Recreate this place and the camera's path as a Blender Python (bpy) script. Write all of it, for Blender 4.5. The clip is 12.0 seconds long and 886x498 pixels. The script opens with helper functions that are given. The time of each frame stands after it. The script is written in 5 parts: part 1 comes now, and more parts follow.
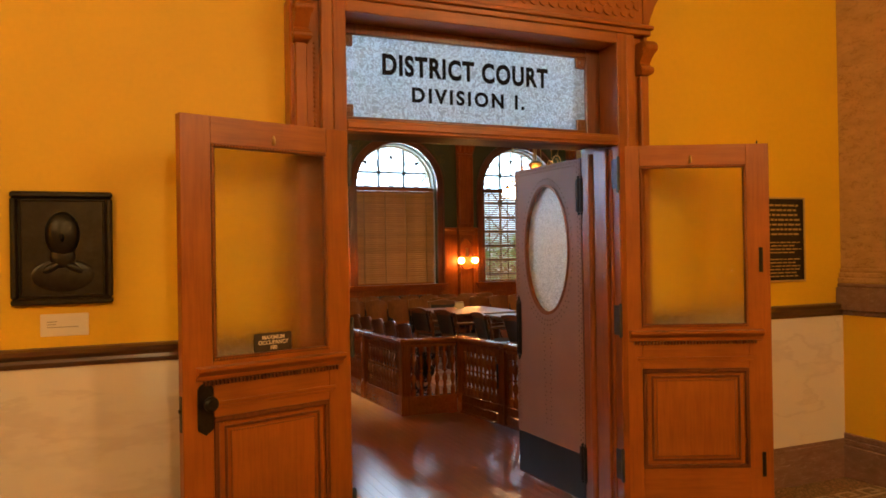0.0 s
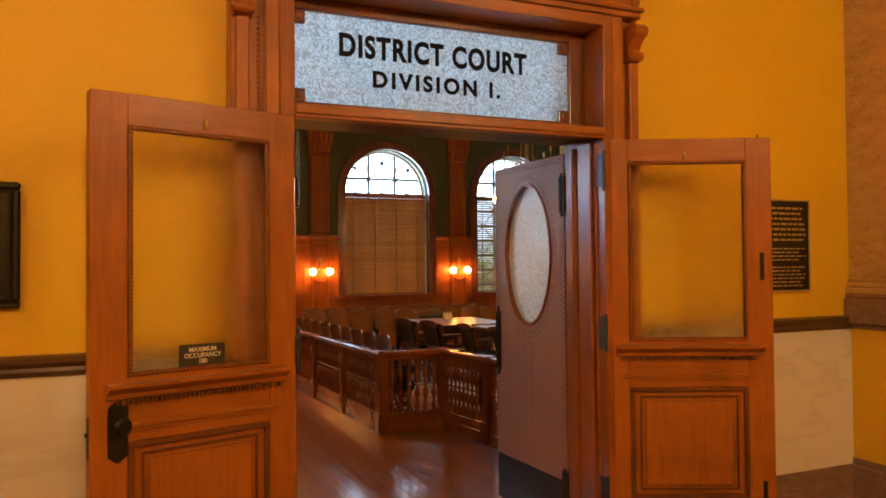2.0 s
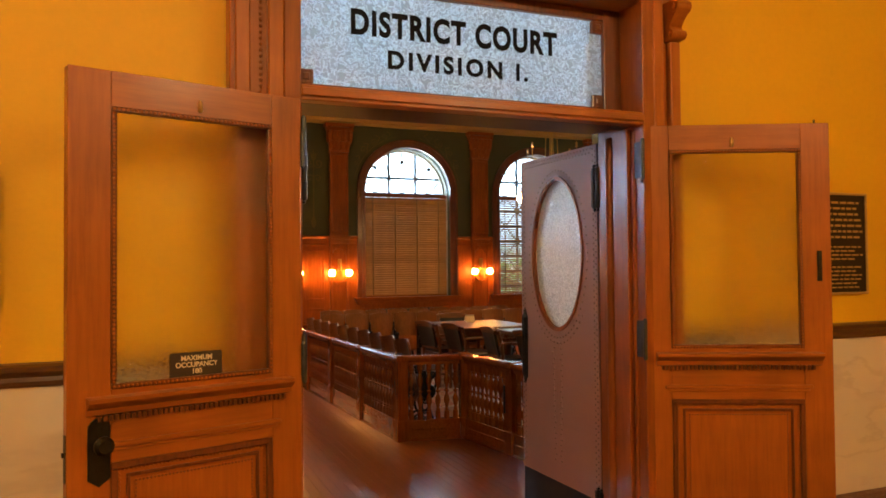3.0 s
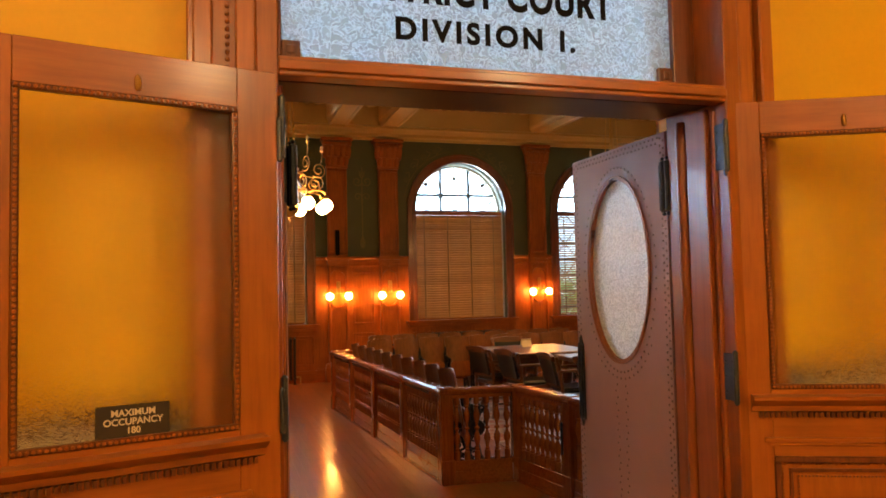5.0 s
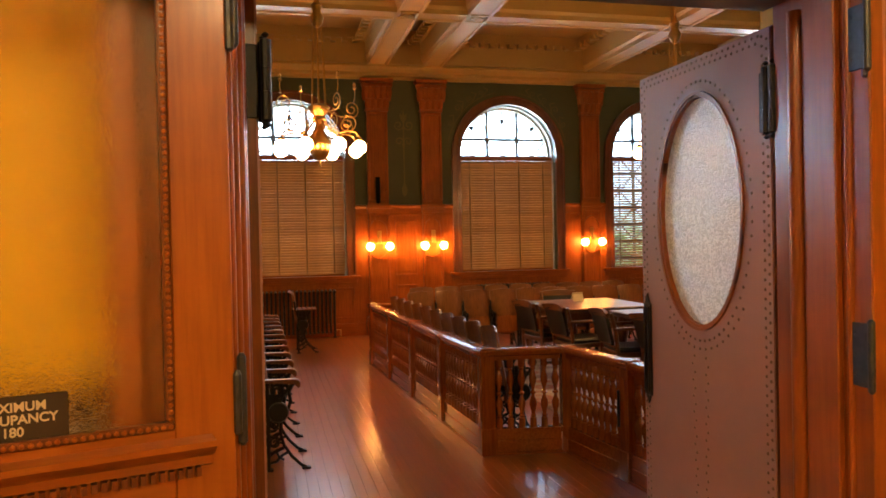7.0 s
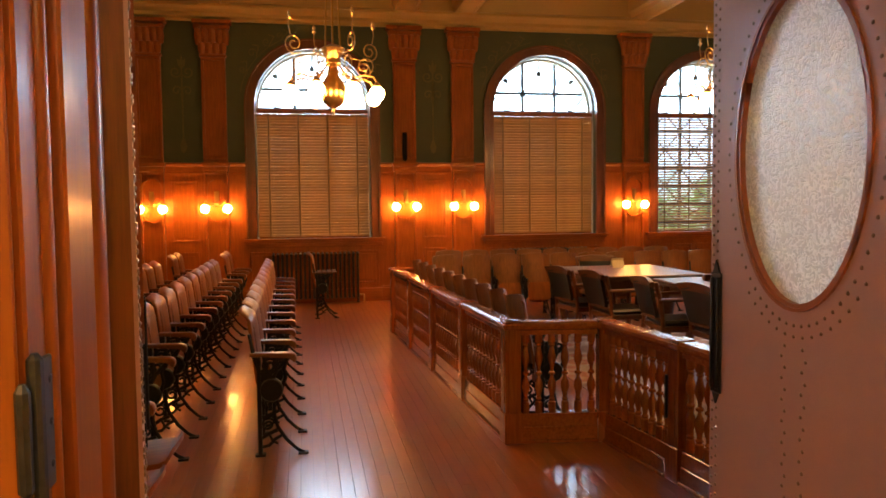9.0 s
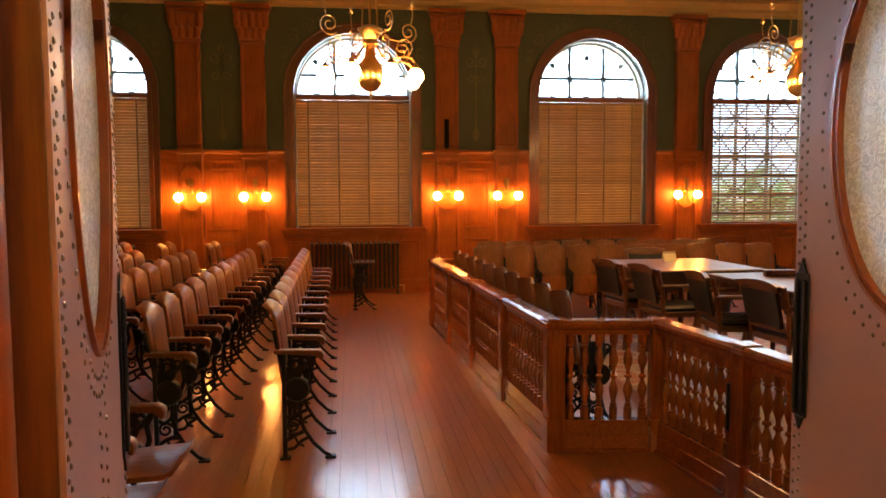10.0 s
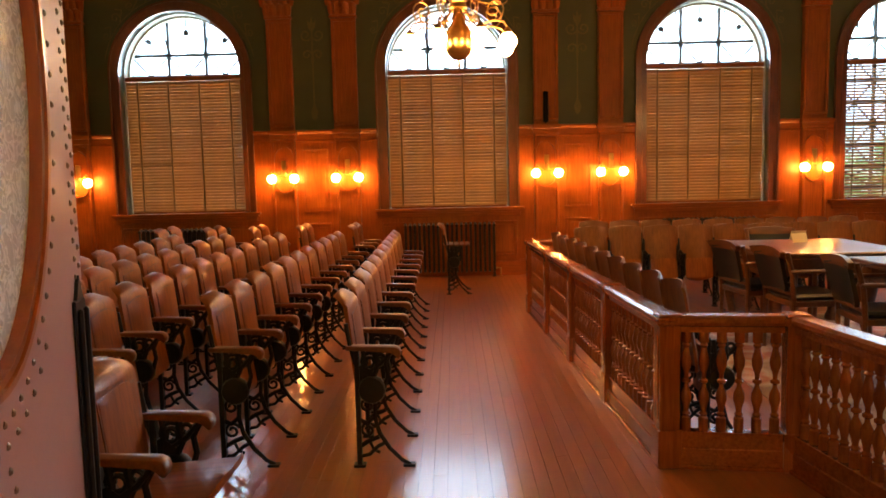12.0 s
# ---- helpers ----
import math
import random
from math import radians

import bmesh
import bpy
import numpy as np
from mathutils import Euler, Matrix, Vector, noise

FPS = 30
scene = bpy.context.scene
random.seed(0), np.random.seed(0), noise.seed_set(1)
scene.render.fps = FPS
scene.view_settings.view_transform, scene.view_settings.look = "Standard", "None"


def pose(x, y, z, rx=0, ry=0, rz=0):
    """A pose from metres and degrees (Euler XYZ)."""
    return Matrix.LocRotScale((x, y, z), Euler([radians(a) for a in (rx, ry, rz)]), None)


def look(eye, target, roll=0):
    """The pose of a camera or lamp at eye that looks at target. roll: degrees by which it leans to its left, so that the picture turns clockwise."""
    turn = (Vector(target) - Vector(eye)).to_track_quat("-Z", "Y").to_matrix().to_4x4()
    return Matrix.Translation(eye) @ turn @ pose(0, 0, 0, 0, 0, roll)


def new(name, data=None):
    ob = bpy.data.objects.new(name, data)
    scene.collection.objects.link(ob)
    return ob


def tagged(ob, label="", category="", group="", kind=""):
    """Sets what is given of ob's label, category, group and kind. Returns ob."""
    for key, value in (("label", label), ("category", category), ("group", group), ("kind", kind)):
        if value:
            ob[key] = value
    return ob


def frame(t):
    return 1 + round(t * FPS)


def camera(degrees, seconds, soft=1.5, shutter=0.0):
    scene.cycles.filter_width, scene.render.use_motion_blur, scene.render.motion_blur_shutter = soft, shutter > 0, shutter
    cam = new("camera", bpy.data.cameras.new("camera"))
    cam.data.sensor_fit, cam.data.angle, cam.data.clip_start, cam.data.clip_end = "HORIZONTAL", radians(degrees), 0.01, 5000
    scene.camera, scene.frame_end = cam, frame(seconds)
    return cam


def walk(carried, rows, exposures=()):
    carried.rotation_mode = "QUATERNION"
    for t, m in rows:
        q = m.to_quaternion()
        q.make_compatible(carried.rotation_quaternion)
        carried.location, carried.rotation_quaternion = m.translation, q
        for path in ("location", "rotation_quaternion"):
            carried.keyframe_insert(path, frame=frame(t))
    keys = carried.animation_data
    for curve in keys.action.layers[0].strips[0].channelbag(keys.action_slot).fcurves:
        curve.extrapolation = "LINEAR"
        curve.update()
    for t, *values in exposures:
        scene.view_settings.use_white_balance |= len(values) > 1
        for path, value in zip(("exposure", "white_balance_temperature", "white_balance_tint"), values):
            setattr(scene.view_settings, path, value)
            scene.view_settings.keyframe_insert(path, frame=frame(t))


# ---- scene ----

# ---- camera ----
cam = camera(61.1, 12.0, soft=1.7)
PATH = [
    (0, (0.113, -0.059, 1.583), (0.912, 1.775, 1.595), -0.9),
    (0.5, (0.148, 0.019, 1.572), (0.967, 1.843, 1.596), -1.1),
    (1, (0.252, 0.096, 1.568), (1.076, 1.918, 1.601), -1.0),
    (1.5, (0.37, 0.167, 1.557), (1.184, 1.993, 1.596), -0.7),
    (2, (0.445, 0.262, 1.542), (1.243, 2.095, 1.584), -0.5),
    (2.5, (0.501, 0.437, 1.548), (1.277, 2.28, 1.593), -0.4),
    (3, (0.576, 0.571, 1.531), (1.321, 2.426, 1.578), -0.5),
    (3.2, (0.621, 0.63, 1.529), (1.356, 2.49, 1.576), -0.5),
    (4.8, (0.926, 1.111, 1.53), (1.534, 3.014, 1.632), -1.1),
    (5, (0.954, 1.181, 1.528), (1.543, 3.089, 1.633), -1.3),
    (5.5, (1.053, 1.331, 1.521), (1.61, 3.249, 1.626), -1.3),
    (6, (1.175, 1.477, 1.513), (1.635, 3.422, 1.593), -0.6),
    (6.5, (1.214, 1.624, 1.496), (1.648, 3.576, 1.521), -0.7),
    (7, (1.214, 1.814, 1.512), (1.673, 3.761, 1.489), -1.2),
    (7.2, (1.214, 1.88, 1.502), (1.684, 3.823, 1.464), -1.1),
    (8.8, (1.511, 2.384, 1.447), (1.875, 4.347, 1.332), -0.7),
    (9, (1.48, 2.493, 1.455), (1.841, 4.457, 1.338), -0.6),
    (9.5, (1.493, 2.689, 1.45), (1.808, 4.66, 1.322), -0.4),
    (10, (1.571, 2.816, 1.444), (1.815, 4.796, 1.301), -0.3),
    (10.5, (1.667, 2.937, 1.428), (1.827, 4.924, 1.27), -0.4),
    (11, (1.693, 3.051, 1.42), (1.776, 5.041, 1.243), -0.6),
    (11.5, (1.681, 3.21, 1.431), (1.692, 5.201, 1.242), -0.9),
    (12, (1.687, 3.325, 1.427), (1.658, 5.316, 1.233), -1.3),
]
walk(cam, [(t, look(eye, target, roll)) for t, eye, target, roll in PATH],
     [(0, 0.0), (3, 0.12), (5, 0.30), (7, 0.44), (9, 0.56), (12, 0.66)])

# ---- world and light ----
world = bpy.data.worlds.new("world")
scene.world = world
world.use_nodes = True
sky = world.node_tree.nodes.new("ShaderNodeTexSky")
sky.sky_type, sky.sun_disc = "NISHITA", False
sky.sun_elevation, sky.sun_rotation = radians(48), radians(200)
world.node_tree.nodes["Background"].inputs[1].default_value = 0.15
world.node_tree.links.new(sky.outputs[0], world.node_tree.nodes["Background"].inputs[0])
sun = new("sun", bpy.data.lights.new("sun", "SUN"))
sun.data.energy, sun.data.angle, sun.data.color = 3.0, radians(0.5), (1, 0.95, 0.88)
sun.matrix_world = look((0, 0, 20), (3, 14, 0))

WARM = (1.0, 0.42, 0.085)
GLOBE = 110.0
CHANDELIER = 60.0
GROUND_LIGHT = 260.0
CORRIDOR = 122.0
# first and last: raised fill at unseen windows, for the padded doors and tables
WINDOW = (180.0, 19.0, 19.0, 19.0, 19.0, 950.0)
TRANSOM_FILL = 1080.0

# ---- materials ----


def tree(name):
    m = bpy.data.materials.new(name)
    m.use_nodes = True
    nt = m.node_tree
    return m, nt, nt.nodes["Principled BSDF"]


def add(nt, kind, **values):
    n = nt.nodes.new(kind)
    for k, v in values.items():
        n.inputs[k.replace("_", " ")].default_value = v
    return n


def coords(nt, scale=(1, 1, 1), space="Object", shift=False):
    tc = nt.nodes.new("ShaderNodeTexCoord")
    mp = add(nt, "ShaderNodeMapping", Scale=scale)
    nt.links.new(tc.outputs[space], mp.inputs["Vector"])
    if shift:
        info = nt.nodes.new("ShaderNodeObjectInfo")
        mul = nt.nodes.new("ShaderNodeMath")
        mul.operation = "MULTIPLY"
        mul.inputs[1].default_value = 37.0
        nt.links.new(info.outputs["Random"], mul.inputs[0])
        nt.links.new(mul.outputs[0], mp.inputs["Location"])
    return mp.outputs[0]


def ramp(nt, source, stops):
    r = nt.nodes.new("ShaderNodeValToRGB")
    el = r.color_ramp.elements
    while len(el) < len(stops):
        el.new(0.5)
    for e, (p, c) in zip(el, stops):
        e.position, e.color = p, (*c, 1)
    nt.links.new(source, r.inputs[0])
    return r.outputs[0]


def bump(nt, bsdf, source, strength, distance=0.002):
    b = add(nt, "ShaderNodeBump", Strength=strength, Distance=distance)
    nt.links.new(source, b.inputs["Height"])
    nt.links.new(b.outputs[0], bsdf.inputs["Normal"])


def noise_tex(nt, vec, scale, detail=4.0, rough=0.6):
    n = add(nt, "ShaderNodeTexNoise", Scale=scale, Detail=detail, Roughness=rough)
    nt.links.new(vec, n.inputs["Vector"])
    return n.outputs["Fac"]


def mix(nt, fac, a, b, mode="MIX"):
    m = nt.nodes.new("ShaderNodeMix")
    m.data_type, m.blend_type = "RGBA", mode
    for s, v in ((0, fac), (6, a), (7, b)):
        if hasattr(v, "links"):
            nt.links.new(v, m.inputs[s])
        else:
            m.inputs[s].default_value = v if s == 0 else (*v, 1)
    return m.outputs[2]


def wood(name, light, dark, axis="z", rough=0.32, grain=1.0, coat=0.3, pieces=0.0, relief=0.08, film=0.16, detail=6.0, stains=0.28, spec=0.5):
    m, nt, b = tree(name)
    s = {"x": (1.6, 26, 26), "y": (26, 1.6, 26), "z": (26, 26, 1.6)}[axis]
    v = coords(nt, tuple(c * grain for c in s), shift=True)
    fine = noise_tex(nt, v, 2.2, detail, 0.65)
    slow = noise_tex(nt, coords(nt, (1, 1, 1)), 3.1, 3, 0.5)
    col = ramp(nt, fine, [(0.3, dark), (0.62, light), (0.8, tuple(c * 0.85 for c in light))])
    stain = ramp(nt, slow, [(0.3, (1 - stains, 1 - stains * 1.07, 1 - stains * 1.14)), (0.65, (1, 1, 1))])
    col = mix(nt, 1.0, col, stain, "MULTIPLY")
    if pieces:
        info, geo, sm = nt.nodes.new("ShaderNodeObjectInfo"), nt.nodes.new("ShaderNodeNewGeometry"), nt.nodes.new("ShaderNodeMath")
        sm.operation = "ADD"
        nt.links.new(info.outputs["Random"], sm.inputs[0])
        nt.links.new(geo.outputs["Random Per Island"], sm.inputs[1])
        fr = nt.nodes.new("ShaderNodeMath")
        fr.operation = "FRACT"
        nt.links.new(sm.outputs[0], fr.inputs[0])
        tone = ramp(nt, fr.outputs[0], [(0.0, (1 - pieces,) * 3), (0.5, (1, 0.97, 0.94)), (1.0, (1 + pieces * 0.3,) * 3)])
        col = mix(nt, 1.0, col, tone, "MULTIPLY")
    nt.links.new(col, b.inputs["Base Color"])
    gl = nt.nodes.new("ShaderNodeMapRange")
    gl.inputs[3].default_value, gl.inputs[4].default_value = rough - 0.18 * stains, rough + 0.28 * stains
    nt.links.new(slow, gl.inputs[0])
    nt.links.new(gl.outputs[0], b.inputs["Roughness"])
    b.inputs["Specular IOR Level"].default_value = spec
    b.inputs["Coat Weight"].default_value, b.inputs["Coat Roughness"].default_value = coat, film
    if relief:
        bump(nt, b, fine, relief, 0.001)
    return m


def plain(name, color, rough=0.5, metal=0.0, vary=0.25, scale=6.0, relief=0.1, fine=60.0, spec=0.5):
    m, nt, b = tree(name)
    v = coords(nt)
    a, f = noise_tex(nt, v, scale, 4), noise_tex(nt, v, fine, 3)
    lo = tuple(c * (1 - vary) for c in color)
    col = ramp(nt, a, [(0.3, lo), (0.7, color)])
    nt.links.new(mix(nt, 0.25, col, ramp(nt, f, [(0.35, lo), (0.65, color)])), b.inputs["Base Color"])
    b.inputs["Roughness"].default_value, b.inputs["Metallic"].default_value = rough, metal
    b.inputs["Specular IOR Level"].default_value = spec
    bump(nt, b, f, relief, 0.001)
    return m


def marble(name, base, vein, scale=1.2, rough=0.22, amount=0.35):
    m, nt, b = tree(name)
    v = coords(nt, (0.6, 1, 2.2))
    warp = add(nt, "ShaderNodeTexNoise", Scale=scale * 1.5, Detail=6.0, Roughness=0.6)
    nt.links.new(v, warp.inputs["Vector"])
    vec = nt.nodes.new("ShaderNodeVectorMath")
    vec.operation = "MULTIPLY_ADD"
    vec.inputs[1].default_value = (1.4, 1.4, 1.4)
    nt.links.new(warp.outputs["Color"], vec.inputs[0])
    nt.links.new(v, vec.inputs[2])
    n = noise_tex(nt, vec.outputs[0], scale, 2, 0.5)
    ridge = ramp(nt, n, [(0.478, base), (0.498, vein), (0.502, vein), (0.515, base)])
    cloud = ramp(nt, noise_tex(nt, v, scale * 2.5, 5), [(0.3, tuple(c * (1 - amount) for c in base)), (0.7, base)])
    nt.links.new(mix(nt, 0.5, ridge, cloud), b.inputs["Base Color"])
    b.inputs["Roughness"].default_value = rough
    return m


def pebbled(name, tint, rough, scale, strength, diffuse=0.0, milky=0.0):
    m, nt, b = tree(name)
    v = coords(nt, (1, 1, 1))
    worm = add(nt, "ShaderNodeTexNoise", Scale=scale, Detail=1.5, Roughness=0.5, Distortion=1.6)
    nt.links.new(v, worm.inputs["Vector"])
    relief = ramp(nt, worm.outputs["Fac"], [(0.40, (0, 0, 0)), (0.50, (1, 1, 1)), (0.60, (0.15, 0.15, 0.15))])
    b.inputs["Base Color"].default_value = (*tint, 1)
    b.inputs["Transmission Weight"].default_value = 1.0
    b.inputs["Roughness"].default_value, b.inputs["IOR"].default_value = rough, 1.3
    bump(nt, b, relief, strength, 0.008)
    if diffuse:
        tl = nt.nodes.new("ShaderNodeBsdfTranslucent")
        tl.inputs["Color"].default_value = (*tint, 1)
        nt.links.new(b.inputs["Normal"].links[0].from_socket, tl.inputs["Normal"])
        body = tl.outputs[0]
        if milky:
            df = nt.nodes.new("ShaderNodeBsdfDiffuse")
            df.inputs["Color"].default_value = (*tint, 1)
            mm = add(nt, "ShaderNodeMixShader", Fac=milky)
            nt.links.new(tl.outputs[0], mm.inputs[1])
            nt.links.new(df.outputs[0], mm.inputs[2])
            body = mm.outputs[0]
        ms = nt.nodes.new("ShaderNodeMixShader")
        fac = nt.nodes.new("ShaderNodeMapRange")
        fac.inputs[3].default_value, fac.inputs[4].default_value = max(0.0, diffuse - 0.25), min(0.97, diffuse + 0.18)
        nt.links.new(relief, fac.inputs[0])
        nt.links.new(fac.outputs[0], ms.inputs[0])
        nt.links.new(b.outputs[0], ms.inputs[1])
        nt.links.new(body, ms.inputs[2])
        nt.links.new(ms.outputs[0], nt.nodes["Material Output"].inputs["Surface"])
    return m


def glow(name, color, strength):
    m, nt, b = tree(name)
    b.inputs["Base Color"].default_value = (0.9, 0.85, 0.75, 1)
    b.inputs["Emission Color"].default_value = (*color, 1)
    b.inputs["Emission Strength"].default_value = strength
    return m


OAK = wood("oak_door", (0.42, 0.122, 0.012), (0.32, 0.086, 0.008), "z", 0.36, coat=0.2)
OAK_X = wood("oak_rail", (0.42, 0.122, 0.012), (0.32, 0.086, 0.008), "x", 0.36, coat=0.2)
OAK_JAMB = wood("oak_jamb", (0.35, 0.094, 0.013), (0.26, 0.064, 0.009), "z", 0.32, coat=0.25)
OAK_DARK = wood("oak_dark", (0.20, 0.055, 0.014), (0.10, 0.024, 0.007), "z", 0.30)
# near-black copy of the oak: the underside's shade is in its colour
SHADED_SOFFIT = wood("shaded_soffit_wood", (0.06, 0.018, 0.012), (0.035, 0.011, 0.008), "x", 0.4, coat=0.1)
CHERRY = wood("cherry_panel", (0.365, 0.098, 0.013), (0.25, 0.060, 0.0085), "z", 0.44, coat=0.05, spec=0.25)
CHERRY_X = wood("cherry_rail", (0.365, 0.098, 0.013), (0.25, 0.060, 0.0085), "x", 0.42, coat=0.05, spec=0.25)
# darker copy of the cherry: backlit shade round the windows put into colour
SHADED_CASING = wood("shaded_casing_wood", (0.20, 0.054, 0.017), (0.12, 0.031, 0.010), "z", 0.36)
RAILWOOD = wood("rail_wood", (0.34, 0.088, 0.022), (0.21, 0.050, 0.013), "z", 0.24, coat=0.5)
RAILWOOD_Y = wood("rail_cap_wood", (0.34, 0.088, 0.022), (0.21, 0.050, 0.013), "y", 0.2, coat=0.6)
SEATWOOD = wood("seat_veneer", (0.33, 0.096, 0.014), (0.19, 0.050, 0.008), "z", 0.40, coat=0.12, spec=0.35)
JURYWOOD = wood("jury_veneer", (0.25, 0.084, 0.017), (0.15, 0.046, 0.009), "z", 0.42, coat=0.1, spec=0.35)
SEATWOOD_Y = wood("seat_slats", (0.19, 0.058, 0.015), (0.11, 0.031, 0.009), "y", 0.3, coat=0.3)
TABLEWOOD = wood("table_wood", (0.20, 0.070, 0.022), (0.11, 0.036, 0.012), "y", 0.34, coat=0.3)
FLOORWOOD = wood("floor_board", (0.43, 0.126, 0.036), (0.38, 0.108, 0.030), "y", 0.30, grain=0.5, coat=1.0, pieces=0.13, relief=0.0, film=0.155, detail=1.0, stains=0.05)
SLATWOOD = wood("blind_slat", (0.48, 0.215, 0.040), (0.34, 0.145, 0.026), "x", 0.4, coat=0.1, pieces=0.15)
SLATTAPE = plain("blind_tape", (0.34, 0.19, 0.07), 0.8)
YELLOW = plain("ochre_plaster", (0.78, 0.455, 0.012), 0.55, vary=0.10, scale=1.1, relief=0.12, fine=45)
GREEN = plain("olive_plaster", (0.075, 0.085, 0.04), 0.6, vary=0.25, scale=1.6, relief=0.1)
GILT = plain("faded_gilt_stencil", (0.14, 0.125, 0.045), 0.5, vary=0.4)
CREAM = plain("cream_plaster", (0.60, 0.42, 0.17), 0.6, vary=0.15, scale=1.4)
CEILPAINT = plain("ochre_ceiling_paint", (0.46, 0.30, 0.11), 0.5, vary=0.18, scale=1.4)
MARBLE = marble("white_marble", (0.74, 0.66, 0.56), (0.60, 0.51, 0.43), 0.8, 0.25, 0.05)
MARBLE_BROWN = marble("brown_marble", (0.26, 0.15, 0.11), (0.5, 0.38, 0.3), 5.0, 0.25, 0.5)
MARBLE_OCHRE = marble("ochre_marble", (0.55, 0.33, 0.13), (0.20, 0.10, 0.04), 3.2, 0.25, 0.4)
BRONZE = plain("dark_bronze", (0.055, 0.048, 0.036), 0.38, 0.85, 0.5, 14, 0.2)
BRASS = plain("worn_brass", (0.62, 0.38, 0.13), 0.28, 1.0, 0.3, 20)
IRON = plain("black_iron", (0.012, 0.011, 0.011), 0.42, 0.0, 0.4, 20, 0.2, spec=0.3)
STEEL = plain("hinge_steel", (0.10, 0.11, 0.12), 0.42, 0.8, 0.4, 25, 0.2)
LEATHER = plain("mauve_leathercloth", (0.40, 0.215, 0.185), 0.42, 0.0, 0.2, 2.2, 0.25, 220)
BLACKHIDE = plain("black_leather", (0.02, 0.02, 0.022), 0.35, 0.0, 0.3, 8, 0.3, 160)
STUDBRASS = plain("dull_brass_studs", (0.22, 0.14, 0.09), 0.3, 0.8)
KICK = plain("black_kickplate", (0.02, 0.022, 0.028), 0.4, 0.3, 0.4, 10)
RADIATOR = plain("radiator_paint", (0.05, 0.035, 0.025), 0.45, 0.3, 0.3, 12)
BLACK = plain("black_paint", (0.008, 0.007, 0.006), 0.8, spec=0.1)
PAPER = plain("card_paper", (0.74, 0.64, 0.46), 0.7, vary=0.06)
SIGN = plain("brown_sign", (0.045, 0.028, 0.016), 0.5)
CREAMPAINT = plain("cream_lettering", (0.72, 0.62, 0.42), 0.6, vary=0.05)
TRIMDARK = wood("dark_cap_rail", (0.11, 0.045, 0.018), (0.06, 0.024, 0.01), "x", 0.35)
# iron lightened to grey: the window's glare is put into its colour
GLARE_IRON = plain("window_iron", (0.14, 0.145, 0.14), 0.5, 0.2)
SASHPAINT = plain("sash_paint", (0.5, 0.42, 0.28), 0.5)
STONE = plain("window_reveal", (0.45, 0.42, 0.36), 0.7)
ETCHED = pebbled("pebbled_glass", (0.80, 0.94, 1.0), 0.2, 32, 0.7, 0.74)
OVALGLASS = pebbled("milky_pebbled_glass", (0.95, 0.96, 0.95), 0.2, 38, 0.45, 0.86, 0.42)
FROST = pebbled("frosted_door_glass", (0.94, 0.88, 0.66), 0.18, 75, 0.4)
CLEAR = pebbled("window_glass", (0.97, 0.98, 0.98), 0.02, 3, 0.02)
LAMP = glow("lit_globe", WARM, GLOBE)
CHANDELIER_LAMP = glow("lit_chandelier_globe", (1.0, 0.52, 0.17), CHANDELIER)
HALL_LAMP = glow("lit_hall_globe", (1.0, 0.70, 0.34), CORRIDOR)


def mosaic():
    m, nt, b = tree("mosaic_tesserae")
    v = coords(nt, (1, 1, 1))
    vo = add(nt, "ShaderNodeTexVoronoi", Scale=70.0)
    nt.links.new(v, vo.inputs["Vector"])
    col = ramp(nt, vo.outputs["Color"], [(0.2, (0.20, 0.11, 0.05)), (0.55, (0.36, 0.22, 0.10)), (0.9, (0.46, 0.32, 0.17))])
    joint = ramp(nt, vo.outputs["Distance"], [(0.35, (1, 1, 1)), (0.6, (0.45, 0.4, 0.35))])
    nt.links.new(mix(nt, 1.0, col, joint, "MULTIPLY"), b.inputs["Base Color"])
    b.inputs["Roughness"].default_value = 0.35
    return m


def carpet():
    m, nt, b = tree("patterned_carpet")
    v = coords(nt, (1, 1, 1))
    w = add(nt, "ShaderNodeTexVoronoi", Scale=3.2)
    nt.links.new(v, w.inputs["Vector"])
    col = ramp(nt, w.outputs["Distance"], [(0.1, (0.50, 0.36, 0.30)), (0.35, (0.42, 0.12, 0.08)), (0.5, (0.52, 0.42, 0.36)), (0.75, (0.25, 0.16, 0.15))])
    f = noise_tex(nt, v, 180, 2)
    nt.links.new(mix(nt, 0.25, col, ramp(nt, f, [(0.3, (0.2, 0.12, 0.1)), (0.7, (0.6, 0.45, 0.4))])), b.inputs["Base Color"])
    b.inputs["Roughness"].default_value = 0.95
    bump(nt, b, f, 0.4, 0.004)
    return m


